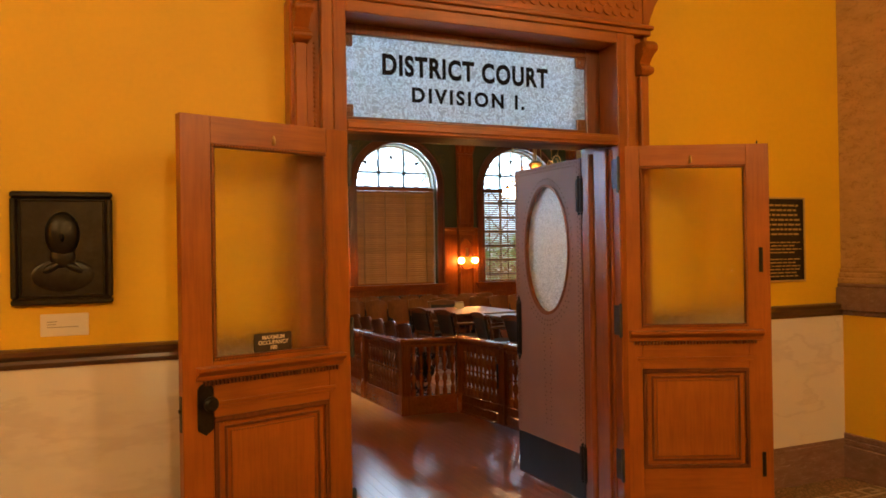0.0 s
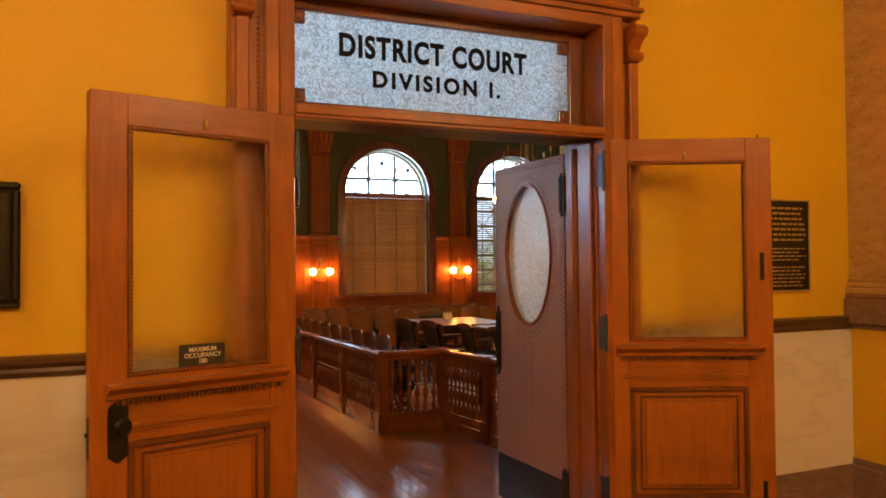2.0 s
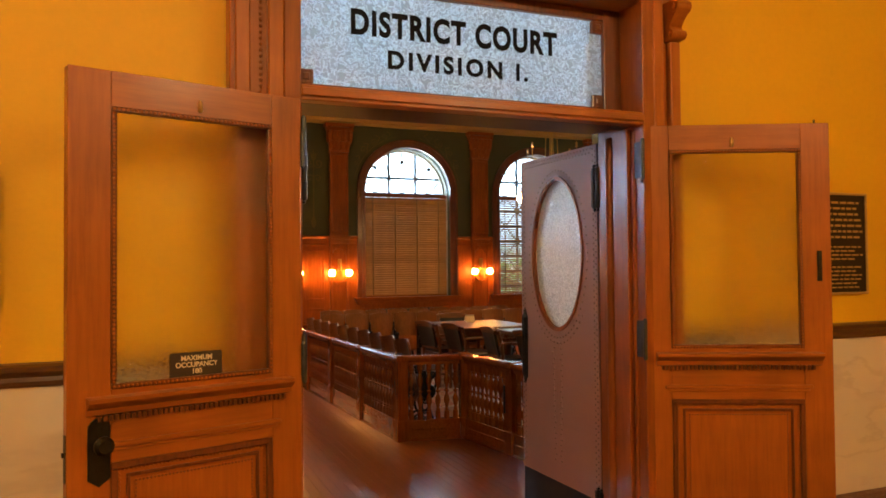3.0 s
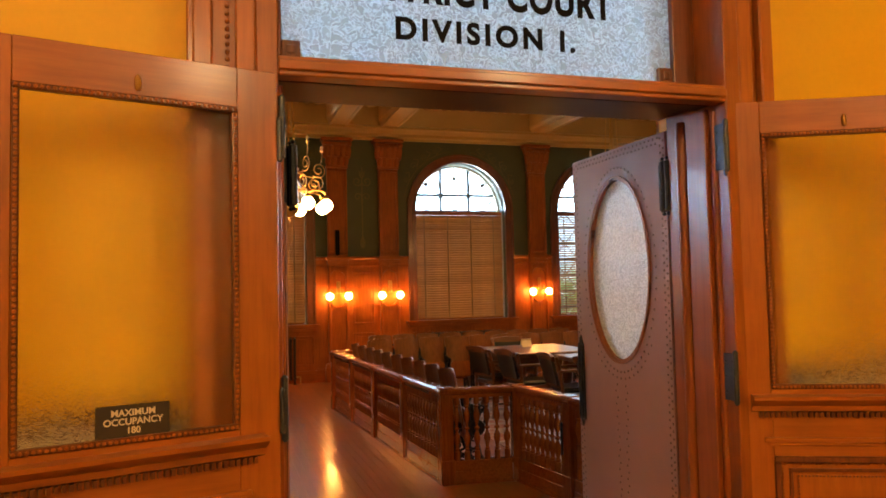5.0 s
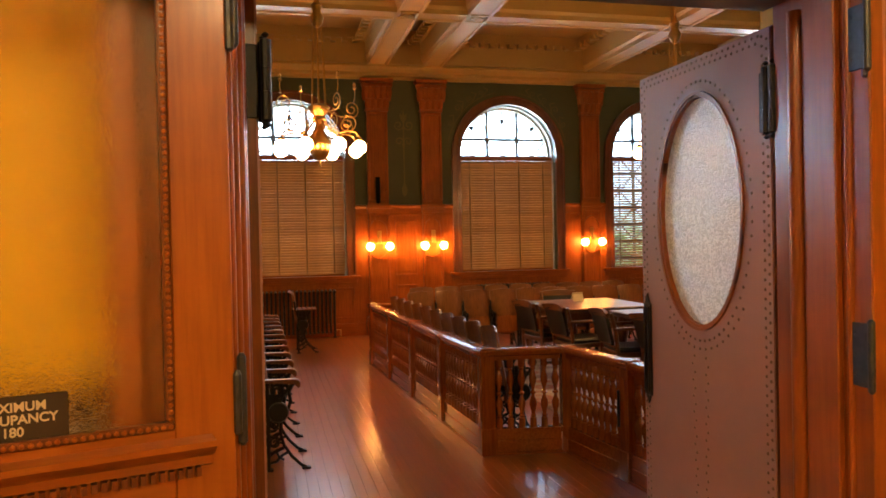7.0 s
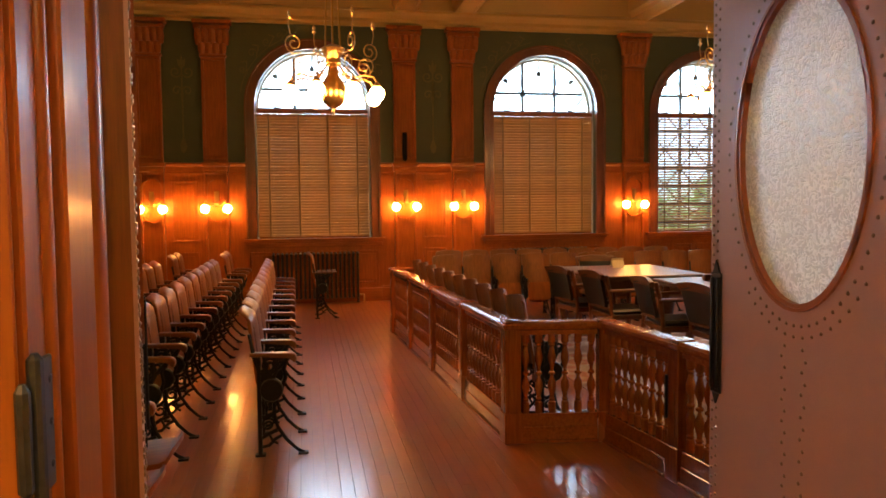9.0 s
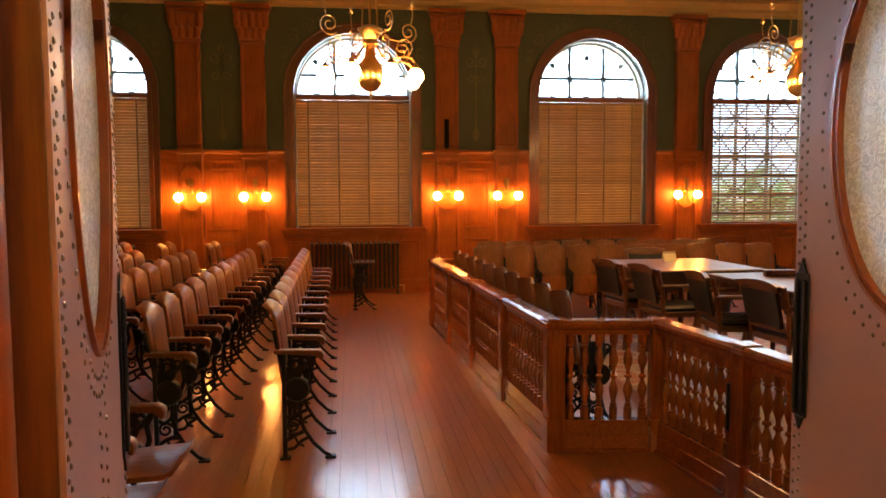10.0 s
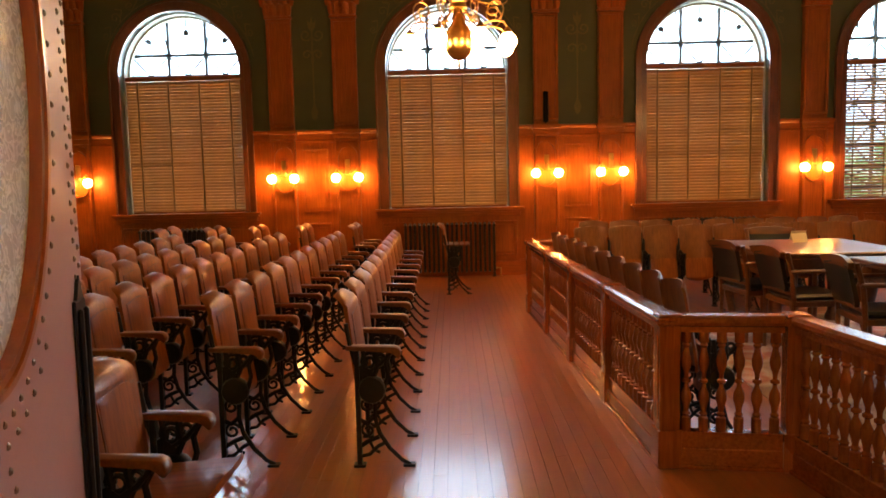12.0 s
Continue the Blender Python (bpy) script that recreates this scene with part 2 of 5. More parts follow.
# daylight is painted in as emission: leaves, pale gaps, brighter sky higher up
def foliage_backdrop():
    m, nt, b = tree("glowing_daylight_backdrop")
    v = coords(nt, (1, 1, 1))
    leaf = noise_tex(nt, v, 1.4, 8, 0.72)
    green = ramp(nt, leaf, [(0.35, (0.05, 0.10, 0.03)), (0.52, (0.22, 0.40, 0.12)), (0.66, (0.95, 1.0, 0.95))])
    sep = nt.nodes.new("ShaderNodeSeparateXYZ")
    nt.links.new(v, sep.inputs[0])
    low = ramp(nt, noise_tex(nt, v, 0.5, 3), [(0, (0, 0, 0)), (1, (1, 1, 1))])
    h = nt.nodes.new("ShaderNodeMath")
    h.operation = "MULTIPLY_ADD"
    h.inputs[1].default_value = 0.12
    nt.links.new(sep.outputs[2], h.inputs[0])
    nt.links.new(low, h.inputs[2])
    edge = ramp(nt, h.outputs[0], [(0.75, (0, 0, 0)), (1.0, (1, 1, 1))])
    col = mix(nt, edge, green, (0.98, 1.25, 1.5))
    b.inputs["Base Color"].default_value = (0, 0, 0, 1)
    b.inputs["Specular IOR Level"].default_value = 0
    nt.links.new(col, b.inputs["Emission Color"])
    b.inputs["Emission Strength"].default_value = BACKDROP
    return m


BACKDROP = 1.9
MOSAIC, CARPET, DISTANCE = mosaic(), carpet(), foliage_backdrop()

# ---- mesh tools ----


def box(bm, x0, x1, y0, y1, z0, z1, bevel=0.0):
    m = Matrix.LocRotScale(((x0 + x1) / 2, (y0 + y1) / 2, (z0 + z1) / 2), None, (abs(x1 - x0), abs(y1 - y0), abs(z1 - z0)))
    vs = bmesh.ops.create_cube(bm, size=1, matrix=m)["verts"]
    if bevel:
        es = list({e for v in vs for e in v.link_edges})
        bmesh.ops.bevel(bm, geom=es, offset=bevel, segments=1, affect="EDGES")
    return bm


def boxes(*rows, bevel=0.0):
    bm = bmesh.new()
    for r in rows:
        box(bm, *r, bevel=bevel)
    return bm


def lathe(bm, prof, n=12, at=(0, 0, 0), flat=1.0):
    """Turns (radius, height) pairs about the vertical through at."""
    rings = []
    for r, z in prof:
        rings.append([bm.verts.new((at[0] + r * math.cos(2 * math.pi * i / n), at[1] + flat * r * math.sin(2 * math.pi * i / n), at[2] + z)) for i in range(n)])
    for a, b in zip(rings, rings[1:]):
        for i in range(n):
            bm.faces.new((a[i], a[(i + 1) % n], b[(i + 1) % n], b[i]))
    bm.faces.new(rings[0][::-1])
    bm.faces.new(rings[-1])
    return bm


def tube(bm, pts, r, n=6, r2=None):
    """A round bar through pts; r2: its radius at the end."""
    pts = [Vector(p) for p in pts]
    rings = []
    for i, p in enumerate(pts):
        d = (pts[min(i + 1, len(pts) - 1)] - pts[max(i - 1, 0)]).normalized()
        u = d.cross(Vector((0.31, 0.92, 0.23))).normalized()
        w = d.cross(u)
        rr = r if r2 is None else r + (r2 - r) * i / (len(pts) - 1)
        rings.append([bm.verts.new(p + rr * (u * math.cos(2 * math.pi * k / n) + w * math.sin(2 * math.pi * k / n))) for k in range(n)])
    for a, b in zip(rings, rings[1:]):
        for k in range(n):
            bm.faces.new((a[k], a[(k + 1) % n], b[(k + 1) % n], b[k]))
    bm.faces.new(rings[0][::-1])
    bm.faces.new(rings[-1])
    return bm


def prism(bm, pts, axis, a, b):
    """Extrudes an outline of 2D points along axis from a to b. Outline: axis x: (y, z); y: (x, z); z: (x, y)."""
    def put(p, t):
        return {"x": (t, p[0], p[1]), "y": (p[0], t, p[1]), "z": (p[0], p[1], t)}[axis]
    lo, hi = [bm.verts.new(put(p, a)) for p in pts], [bm.verts.new(put(p, b)) for p in pts]
    n = len(pts)
    f = [bm.faces.new(lo[::-1]), bm.faces.new(hi)]
    f += [bm.faces.new((lo[i], lo[(i + 1) % n], hi[(i + 1) % n], hi[i])) for i in range(n)]
    return bm


def band(bm, inner, outer, axis, a, b, closed=False):
    """A flat band between two outlines of equal length, given thickness along axis."""
    n = len(inner)
    for i in range(n if closed else n - 1):
        j = (i + 1) % n
        prism(bm, [inner[i], inner[j], outer[j], outer[i]], axis, a, b)
    bmesh.ops.remove_doubles(bm, verts=bm.verts, dist=1e-5)
    return bm


def ellipse(cx, cz, rx, rz, n=32, a0=0.0, a1=2 * math.pi):
    full = abs(a1 - a0 - 2 * math.pi) < 1e-6
    m = n if full else n - 1
    return [(cx + rx * math.cos(a0 + (a1 - a0) * i / m), cz + rz * math.sin(a0 + (a1 - a0) * i / m)) for i in range(n)]


def spiral(c, r0, r1, a0, turns, n=20):
    return [(c[0] + (r0 + (r1 - r0) * i / (n - 1)) * math.cos(a0 + 2 * math.pi * turns * i / (n - 1)),
             c[1] + (r0 + (r1 - r0) * i / (n - 1)) * math.sin(a0 + 2 * math.pi * turns * i / (n - 1))) for i in range(n)]


def mesh_of(name, bm, material, smooth=False):
    bmesh.ops.recalc_face_normals(bm, faces=bm.faces)
    me = bpy.data.meshes.new(name)
    bm.to_mesh(me)
    bm.free()
    me.materials.append(material)
    if smooth:
        for p in me.polygons:
            p.use_smooth = True
        me.set_sharp_from_angle(angle=radians(40))
    return me


def part(name, bm, material, parent, label="", smooth=False):
    ob = new(name, bm if isinstance(bm, bpy.types.Mesh) else mesh_of(name, bm, material, smooth))
    ob.parent = parent
    if label:
        ob["label"] = label
    return ob


def thing(name, label, category, group="", at=None):
    ob = new(name)
    if at is not None:
        ob.matrix_world = at
    return tagged(ob, label, category, group)


def setting(name, bm, material, label="", category="", smooth=False):
    return tagged(new(name, mesh_of(name, bm, material, smooth)), label, category or "structure", "", "structure")


def lettering(name, text, height, material, parent, m, weight=0.0, spread=1.0):
    c = bpy.data.curves.new(name, "FONT")
    c.body, c.align_x, c.align_y, c.extrude, c.offset, c.space_character = text, "CENTER", "CENTER", 0.0008, weight, spread
    c.size = height / 0.69
    tmp = new(name, c)
    me = bpy.data.meshes.new_from_object(tmp.evaluated_get(bpy.context.evaluated_depsgraph_get()))
    bpy.data.objects.remove(tmp)
    me.materials.clear()
    me.materials.append(material)
    ob = part(name, me, material, parent, text)
    ob.matrix_local = m
    return ob

# ---- structure: corridor ----
WALL_Y, ROOM_Y = 3.635, 3.95
setting("wall_corridor", boxes((-4.2, 1.08, WALL_Y, ROOM_Y, 0, 4.6), (2.79, 6.2, WALL_Y, ROOM_Y, 0, 4.6), (1.08, 2.79, WALL_Y, ROOM_Y, 2.85, 4.6)),
        YELLOW, "ochre painted plaster corridor wall", "wall")
setting("wall_corridor_back", boxes((-4.2, 6.2, -4.3, -4.1, 0, 4.6)), YELLOW, "ochre painted plaster wall", "wall")
setting("wall_corridor_end_1", boxes((-4.4, -4.2, -4.3, ROOM_Y, 0, 4.6)), YELLOW, "ochre painted plaster wall", "wall")
setting("wall_corridor_end_2", boxes((6.2, 6.4, -4.3, ROOM_Y, 0, 4.6)), YELLOW, "ochre painted plaster wall", "wall")
setting("ceiling_corridor", boxes((-4.4, 6.4, -4.3, ROOM_Y, 4.6, 4.8)), CREAM, "cream plaster ceiling", "ceiling")
setting("floor_corridor", boxes((-4.4, 6.4, -4.3, 3.46, -0.2, 0)), MOSAIC, "brown mosaic floor of small tesserae", "floor")
setting("threshold", boxes((1.09, 2.81, 3.46, 3.95, -0.2, 0.006), bevel=0.004), OAK_DARK, "worn dark wooden threshold", "threshold")
setting("floor_corridor_margin", boxes((-4.4, 1.09, 3.46, WALL_Y, -0.2, 0), (2.81, 6.4, 3.46, WALL_Y, -0.2, 0)), MOSAIC, "brown mosaic floor of small tesserae", "floor")


def wainscot(x0, x1, name):
    """Marble dado with a dark base and a moulded wooden cap along the corridor wall."""
    d = tagged(new(name), "white veined marble dado with brown base and dark wooden cap", "wainscot", "", "structure")
    y = WALL_Y
    part("marble_base", boxes((x0, x1, y - 0.035, y, 0, 0.24), (x0, x1, y - 0.026, y, 0.24, 0.262)), MARBLE_BROWN, d, "brown veined marble base")
    n = max(1, round((x1 - x0) / 1.15))
    w = (x1 - x0) / n
    for i in range(n):
        part("marble_slab", boxes((x0 + i * w + 0.0008, x0 + (i + 1) * w - 0.0008, y - 0.02, y, 0.262, 1.115), bevel=0.001), MARBLE, d)
    prof = [(y, 1.115), (y - 0.028, 1.115), (y - 0.034, 1.135), (y - 0.03, 1.15), (y - 0.044, 1.17), (y - 0.044, 1.188), (y - 0.03, 1.196), (y, 1.2)]
    part("cap_rail", prism(bmesh.new(), prof, "x", x0, x1), TRIMDARK, d, "dark wooden cap rail")
    return d


wainscot(-4.2, 0.86, "wainscot_1")
wainscot(2.97, 4.735, "wainscot_2")


def pier(x0, x1, y0):
    """Projecting pier: ochre dado on a moulded marble base, dark cap, and a marble shaft on a moulded foot."""
    p = tagged(new("pier"), "ochre marble pier on a painted dado with marble base", "pier", "", "structure")
    y1 = WALL_Y
    part("plinth", boxes((x0 - 0.035, x1, y0 - 0.035, y1, 0, 0.22), (x0 - 0.022, x1, y0 - 0.022, y1, 0.22, 0.26), (x0 - 0.012, x1, y0 - 0.012, y1, 0.26, 0.30), bevel=0.006), MARBLE_BROWN, p, "brown marble plinth")
    part("dado", boxes((x0, x1, y0, y1, 0.30, 1.115)), YELLOW, p, "ochre painted dado")
    part("cap", boxes((x0 - 0.02, x1, y0 - 0.02, y1, 1.115, 1.15), (x0 - 0.05, x1, y0 - 0.05, y1, 1.15, 1.31), (x0 - 0.035, x1, y0 - 0.035, y1, 1.31, 1.335), bevel=0.008), MARBLE_BROWN, p, "dark marble cap")
    part("foot", boxes((x0 - 0.03, x1, y0 - 0.03, y1, 1.335, 1.375), (x0 - 0.018, x1, y0 - 0.018, y1, 1.375, 1.41), (x0 - 0.008, x1, y0 - 0.008, y1, 1.41, 1.44), bevel=0.008), MARBLE_OCHRE, p)
    part("shaft", boxes((x0 + 0.008, x1, y0 + 0.008, y1, 1.44, 4.6), bevel=0.004), MARBLE_OCHRE, p, "ochre and brown veined marble shaft")


pier(4.735, 6.2, 3.05)

# meander border of the mosaic floor
key = tagged(new("mosaic_border"), "pale Greek-key mosaic border along the wall", "border", "", "structure")
unit = boxes((0, 0.20, 0, 0.018, 0, 0.003), (0, 0.018, 0.018, 0.13, 0, 0.003), (0.018, 0.14, 0.112, 0.13, 0, 0.003), (0.122, 0.14, 0.045, 0.112, 0, 0.003), (0.06, 0.122, 0.045, 0.063, 0, 0.003))
unit_me = mesh_of("key_unit", unit, plain("pale_tesserae", (0.62, 0.50, 0.32), 0.4, vary=0.3, scale=60))
for i in range(14):
    k = part("key_unit", unit_me, None, key)
    k.location = (2.9 + i * 0.20, 3.24, 0)

# ---- structure: the doorway ----
frame_ob = tagged(new("door_frame"), "carved reddish oak door surround with transom opening", "door frame", "", "structure")
FY = 3.46
part("jamb", boxes((1.085, 1.15, FY, 3.775, 0, 2.83), (1.15, 1.172, 3.56, 3.68, 0, 2.18), bevel=0.004), OAK_JAMB, frame_ob)
part("jamb", boxes((2.75, 2.815, FY, 3.84, 0, 2.83), (2.728, 2.75, 3.56, 3.68, 0, 2.18), bevel=0.004), OAK_JAMB, frame_ob)
part("transom_bar", boxes((1.15, 2.75, FY, 3.53, 2.185, 2.245), (1.15, 2.75, FY - 0.012, FY, 2.20, 2.232), bevel=0.004), OAK_X, frame_ob)
# soffit and stop take the wood with shade painted in
part("soffit_board", boxes((1.15, 2.75, 3.53, 3.88, 2.208, 2.245), bevel=0.003), SHADED_SOFFIT, frame_ob, "wooden soffit with shade painted into its dark colour")
part("door_stop", boxes((1.15, 2.75, 3.56, 3.64, 2.192, 2.208), bevel=0.003), SHADED_SOFFIT, frame_ob, "wooden stop with shade painted into its dark colour")
part("head", boxes((1.15, 2.75, FY, 3.92, 2.77, 2.83), bevel=0.004), OAK_X, frame_ob)
for x0, x1, s in ((0.885, 1.085, 1), (2.815, 3.0, -1)):
    a, b = (x0, x1) if s > 0 else (x1, x0)
    # stepped, moulded casing
    part("casing", boxes((min(a, b), max(a, b), FY + 0.05, WALL_Y, 0, 2.83), (min(b, b - s * 0.06), max(b, b - s * 0.06), FY, FY + 0.05, 0, 2.83),
                         (min(a + s * 0.018, a + s * 0.075), max(a + s * 0.018, a + s * 0.075), FY + 0.012, FY + 0.05, 0, 2.60), bevel=0.006), OAK, frame_ob)
    bead = bmesh.new()
    for i in range(110):
        bmesh.ops.create_icosphere(bead, subdivisions=1, radius=0.0085, matrix=Matrix.Translation((b - s * 0.082, FY + 0.048, 0.05 + i * 0.0235)))
    tagged(part("bead_moulding", bead, OAK, frame_ob, smooth=True), kind="stuff")
    # scrolled console over the casing
    c = bmesh.new()
    xa, xb = sorted((a + s * 0.012, a + s * 0.085))
    prism(c, [(FY + 0.05, 2.60), (FY - 0.005, 2.61), (FY - 0.012, 2.64), (FY + 0.01, 2.67), (FY - 0.01, 2.70), (FY - 0.045, 2.73), (FY - 0.06, 2.765), (FY - 0.04, 2.79), (FY + 0.05, 2.79)], "x", xa, xb)
    for zc, yc, r in ((2.757, FY - 0.028, 0.03), (2.632, FY + 0.0, 0.022)):
        bmesh.ops.create_cone(c, cap_ends=True, segments=16, radius1=r, radius2=r, depth=xb - xa + 0.012, matrix=Matrix.Translation(((xa + xb) / 2, yc, zc)) @ Euler((0, radians(90), 0)).to_matrix().to_4x4())
        bmesh.ops.create_cone(c, cap_ends=True, segments=12, radius1=r * 0.45, radius2=r * 0.3, depth=xb - xa + 0.03, matrix=Matrix.Translation(((xa + xb) / 2, yc, zc)) @ Euler((0, radians(90), 0)).to_matrix().to_4x4())
    part("console", c, OAK, frame_ob, "scroll-carved console", smooth=True)
# entablature with imbricated frieze
part("architrave", boxes((0.90, 2.985, FY - 0.012, WALL_Y, 2.83, 2.862), (0.89, 2.995, FY - 0.03, WALL_Y, 2.862, 2.885), (0.90, 2.985, FY + 0.0, WALL_Y, 2.885, 2.90), bevel=0.005), OAK_X, frame_ob)
frieze = part("frieze", boxes((0.93, 2.955, FY + 0.03, WALL_Y, 2.90, 3.16)), OAK_X, frame_ob, "frieze carved with overlapping scales")
sc = bmesh.new()
prism(sc, [(-0.03, 0.045), (-0.03, 0.012), (-0.022, -0.008), (0, -0.018), (0.022, -0.008), (0.03, 0.012), (0.03, 0.045)], "y", -0.008, 0.0)
scale_me = mesh_of("scale", sc, OAK)
for r in range(5):
    for i in range(33):
        s_ob = part("scale", scale_me, None, frieze)
        s_ob.location = (0.965 + i * 0.06 + (0.03 if r % 2 else 0), FY + 0.028 - 0.0025 * r, 3.13 - 0.045 * (4 - r) - 0.0)
        s_ob.rotation_euler = (radians(-5), 0, 0)
part("cornice", boxes((0.88, 3.0, FY - 0.05, WALL_Y, 3.16, 3.2), (0.84, 3.04, FY - 0.1, WALL_Y, 3.2, 3.26), bevel=0.01), OAK_X, frame_ob)
for x, s in ((2.955, 1), (0.93, -1)):
    c = bmesh.new()
    pts = [(x, 2.80), (x + s * 0.02, 2.80), (x + s * 0.028, 2.86), (x + s * 0.05, 2.94), (x + s * 0.085, 3.02), (x + s * 0.13, 3.09), (x + s * 0.16, 3.16), (x, 3.16)]
    prism(c, pts, "y", FY + 0.02, WALL_Y)
    part("side_bracket", c, OAK, frame_ob, "curved side bracket")

# rounded stops and hinge plates on the jambs
for x, s in ((1.15, 1), (2.75, -1)):
    for y, r in ((3.735, 0.026), (3.535, 0.012), (3.695, 0.010)):
        part("half_round", tube(bmesh.new(), [(x, y, 0), (x, y, 2.165)], r, 12), OAK_JAMB, frame_ob, smooth=True)
    for z in (0.36, 1.185, 2.025):
        h = boxes((min(x, x + s * 0.006), max(x, x + s * 0.006), 3.462, 3.545, z - 0.085, z + 0.085), bevel=0.0015)
        lathe(h, [(0.004, -0.098), (0.010, -0.09), (0.010, 0.09), (0.004, 0.098)], 10, (x + s * 0.008, 3.458, z))
        for dz in (-0.055, 0.0, 0.055):
            bmesh.ops.create_icosphere(h, subdivisions=1, radius=0.006, matrix=Matrix.LocRotScale((x + s * 0.006, 3.515, z + dz), None, (0.5, 1, 1)))
        part("hinge_plate", h, STEEL, frame_ob, "worn blue-grey steel hinge")

# transom window
tr = tagged(new("window_transom"), "pebbled glass transom lettered in black capitals", "transom window", "", "structure")
GY, GX0, GX1, GZ0, GZ1 = 3.66, 1.175, 2.655, 2.292, 2.715
part("sash", boxes((1.15, GX0, GY - 0.03, GY + 0.03, 2.245, 2.77), (GX1, 2.75, GY - 0.03, GY + 0.03, 2.245, 2.77), (GX0, GX1, GY - 0.03, GY + 0.03, 2.245, GZ0), (GX0, GX1, GY - 0.03, GY + 0.03, GZ1, 2.77), bevel=0.004), OAK_DARK, tr)
pane = part("pane", boxes((GX0 - 0.005, GX1 + 0.005, GY - 0.004, GY + 0.004, GZ0 - 0.005, GZ1 + 0.005)), ETCHED, tr, "pebbled translucent glass")
pane.visible_shadow = False
for x in (GX0, GX1 - 0.062):
    for z in (GZ0, GZ1 - 0.062):
        part("corner_block", boxes((x, x + 0.062, GY - 0.022, GY + 0.022, z, z + 0.062), (x + 0.016, x + 0.046, GY - 0.03, GY - 0.022, z + 0.016, z + 0.046), bevel=0.004), OAK_DARK, tr, "carved square corner block")
up = Euler((radians(90), 0, 0)).to_matrix().to_4x4()
lettering("lettering", "DISTRICT COURT", 0.098, BLACK, tr, Matrix.Translation((1.90, GY - 0.007, 2.573)) @ up @ Matrix.Diagonal((0.80, 1.03, 1, 1)), 0.0058, 1.14)
lettering("lettering", "DIVISION I.", 0.073, BLACK, tr, Matrix.Translation((1.905, GY - 0.007, 2.425)) @ up, 0.0042, 1.32)

# ---- structure: courtroom ----
RX0, RX1, WIN_Y = -7.0, 13.0, 14.0
PIL = [-3.59, -0.68, 0.22, 3.01, 3.91, 6.73, 9.4]
# the last window is out of view, added to carry its fill lamp
WINDOWS = [-4.83, -2.10, 1.635, 5.26, 8.02, 10.75]
HALF, SILL, SPRING = 0.85, 0.975, 2.94
CEIL, SOFFIT = 4.9, 4.33


def arched_wall(x0, x1, y0, y1, z1, centres):
    bm = bmesh.new()
    edges = [x0] + [e for c in centres for e in (c - HALF, c + HALF)] + [x1]
    for a, b in zip(edges[::2], edges[1::2]):
        box(bm, a, b, y0, y1, 0, z1)
    for c in centres:
        box(bm, c - HALF, c + HALF, y0, y1, 0, SILL)
        arc = ellipse(c, SPRING, HALF, HALF, 25, math.pi, 0)
        for p, q in zip(arc, arc[1:]):
            prism(bm, [p, q, (q[0], z1), (p[0], z1)], "y", y0, y1)
    return bm


setting("wall_windows", arched_wall(RX0, RX1, WIN_Y, WIN_Y + 0.45, CEIL, WINDOWS), GREEN, "olive green plaster wall with arched windows", "wall")
setting("wall_west", boxes((RX0 - 0.2, RX0, ROOM_Y, 14.45, 0, CEIL)), GREEN, "olive green plaster wall", "wall")
setting("wall_east", boxes((RX1, RX1 + 0.2, ROOM_Y, 14.45, 0, CEIL)), GREEN, "olive green plaster wall", "wall")
setting("wall_door_side", boxes((RX0, -4.4, ROOM_Y - 0.2, ROOM_Y, 0, CEIL), (6.4, RX1, ROOM_Y - 0.2, ROOM_Y, 0, CEIL), (-4.4, 6.4, ROOM_Y - 0.2, ROOM_Y, 4.8, CEIL)), GREEN, "olive green plaster wall", "wall")


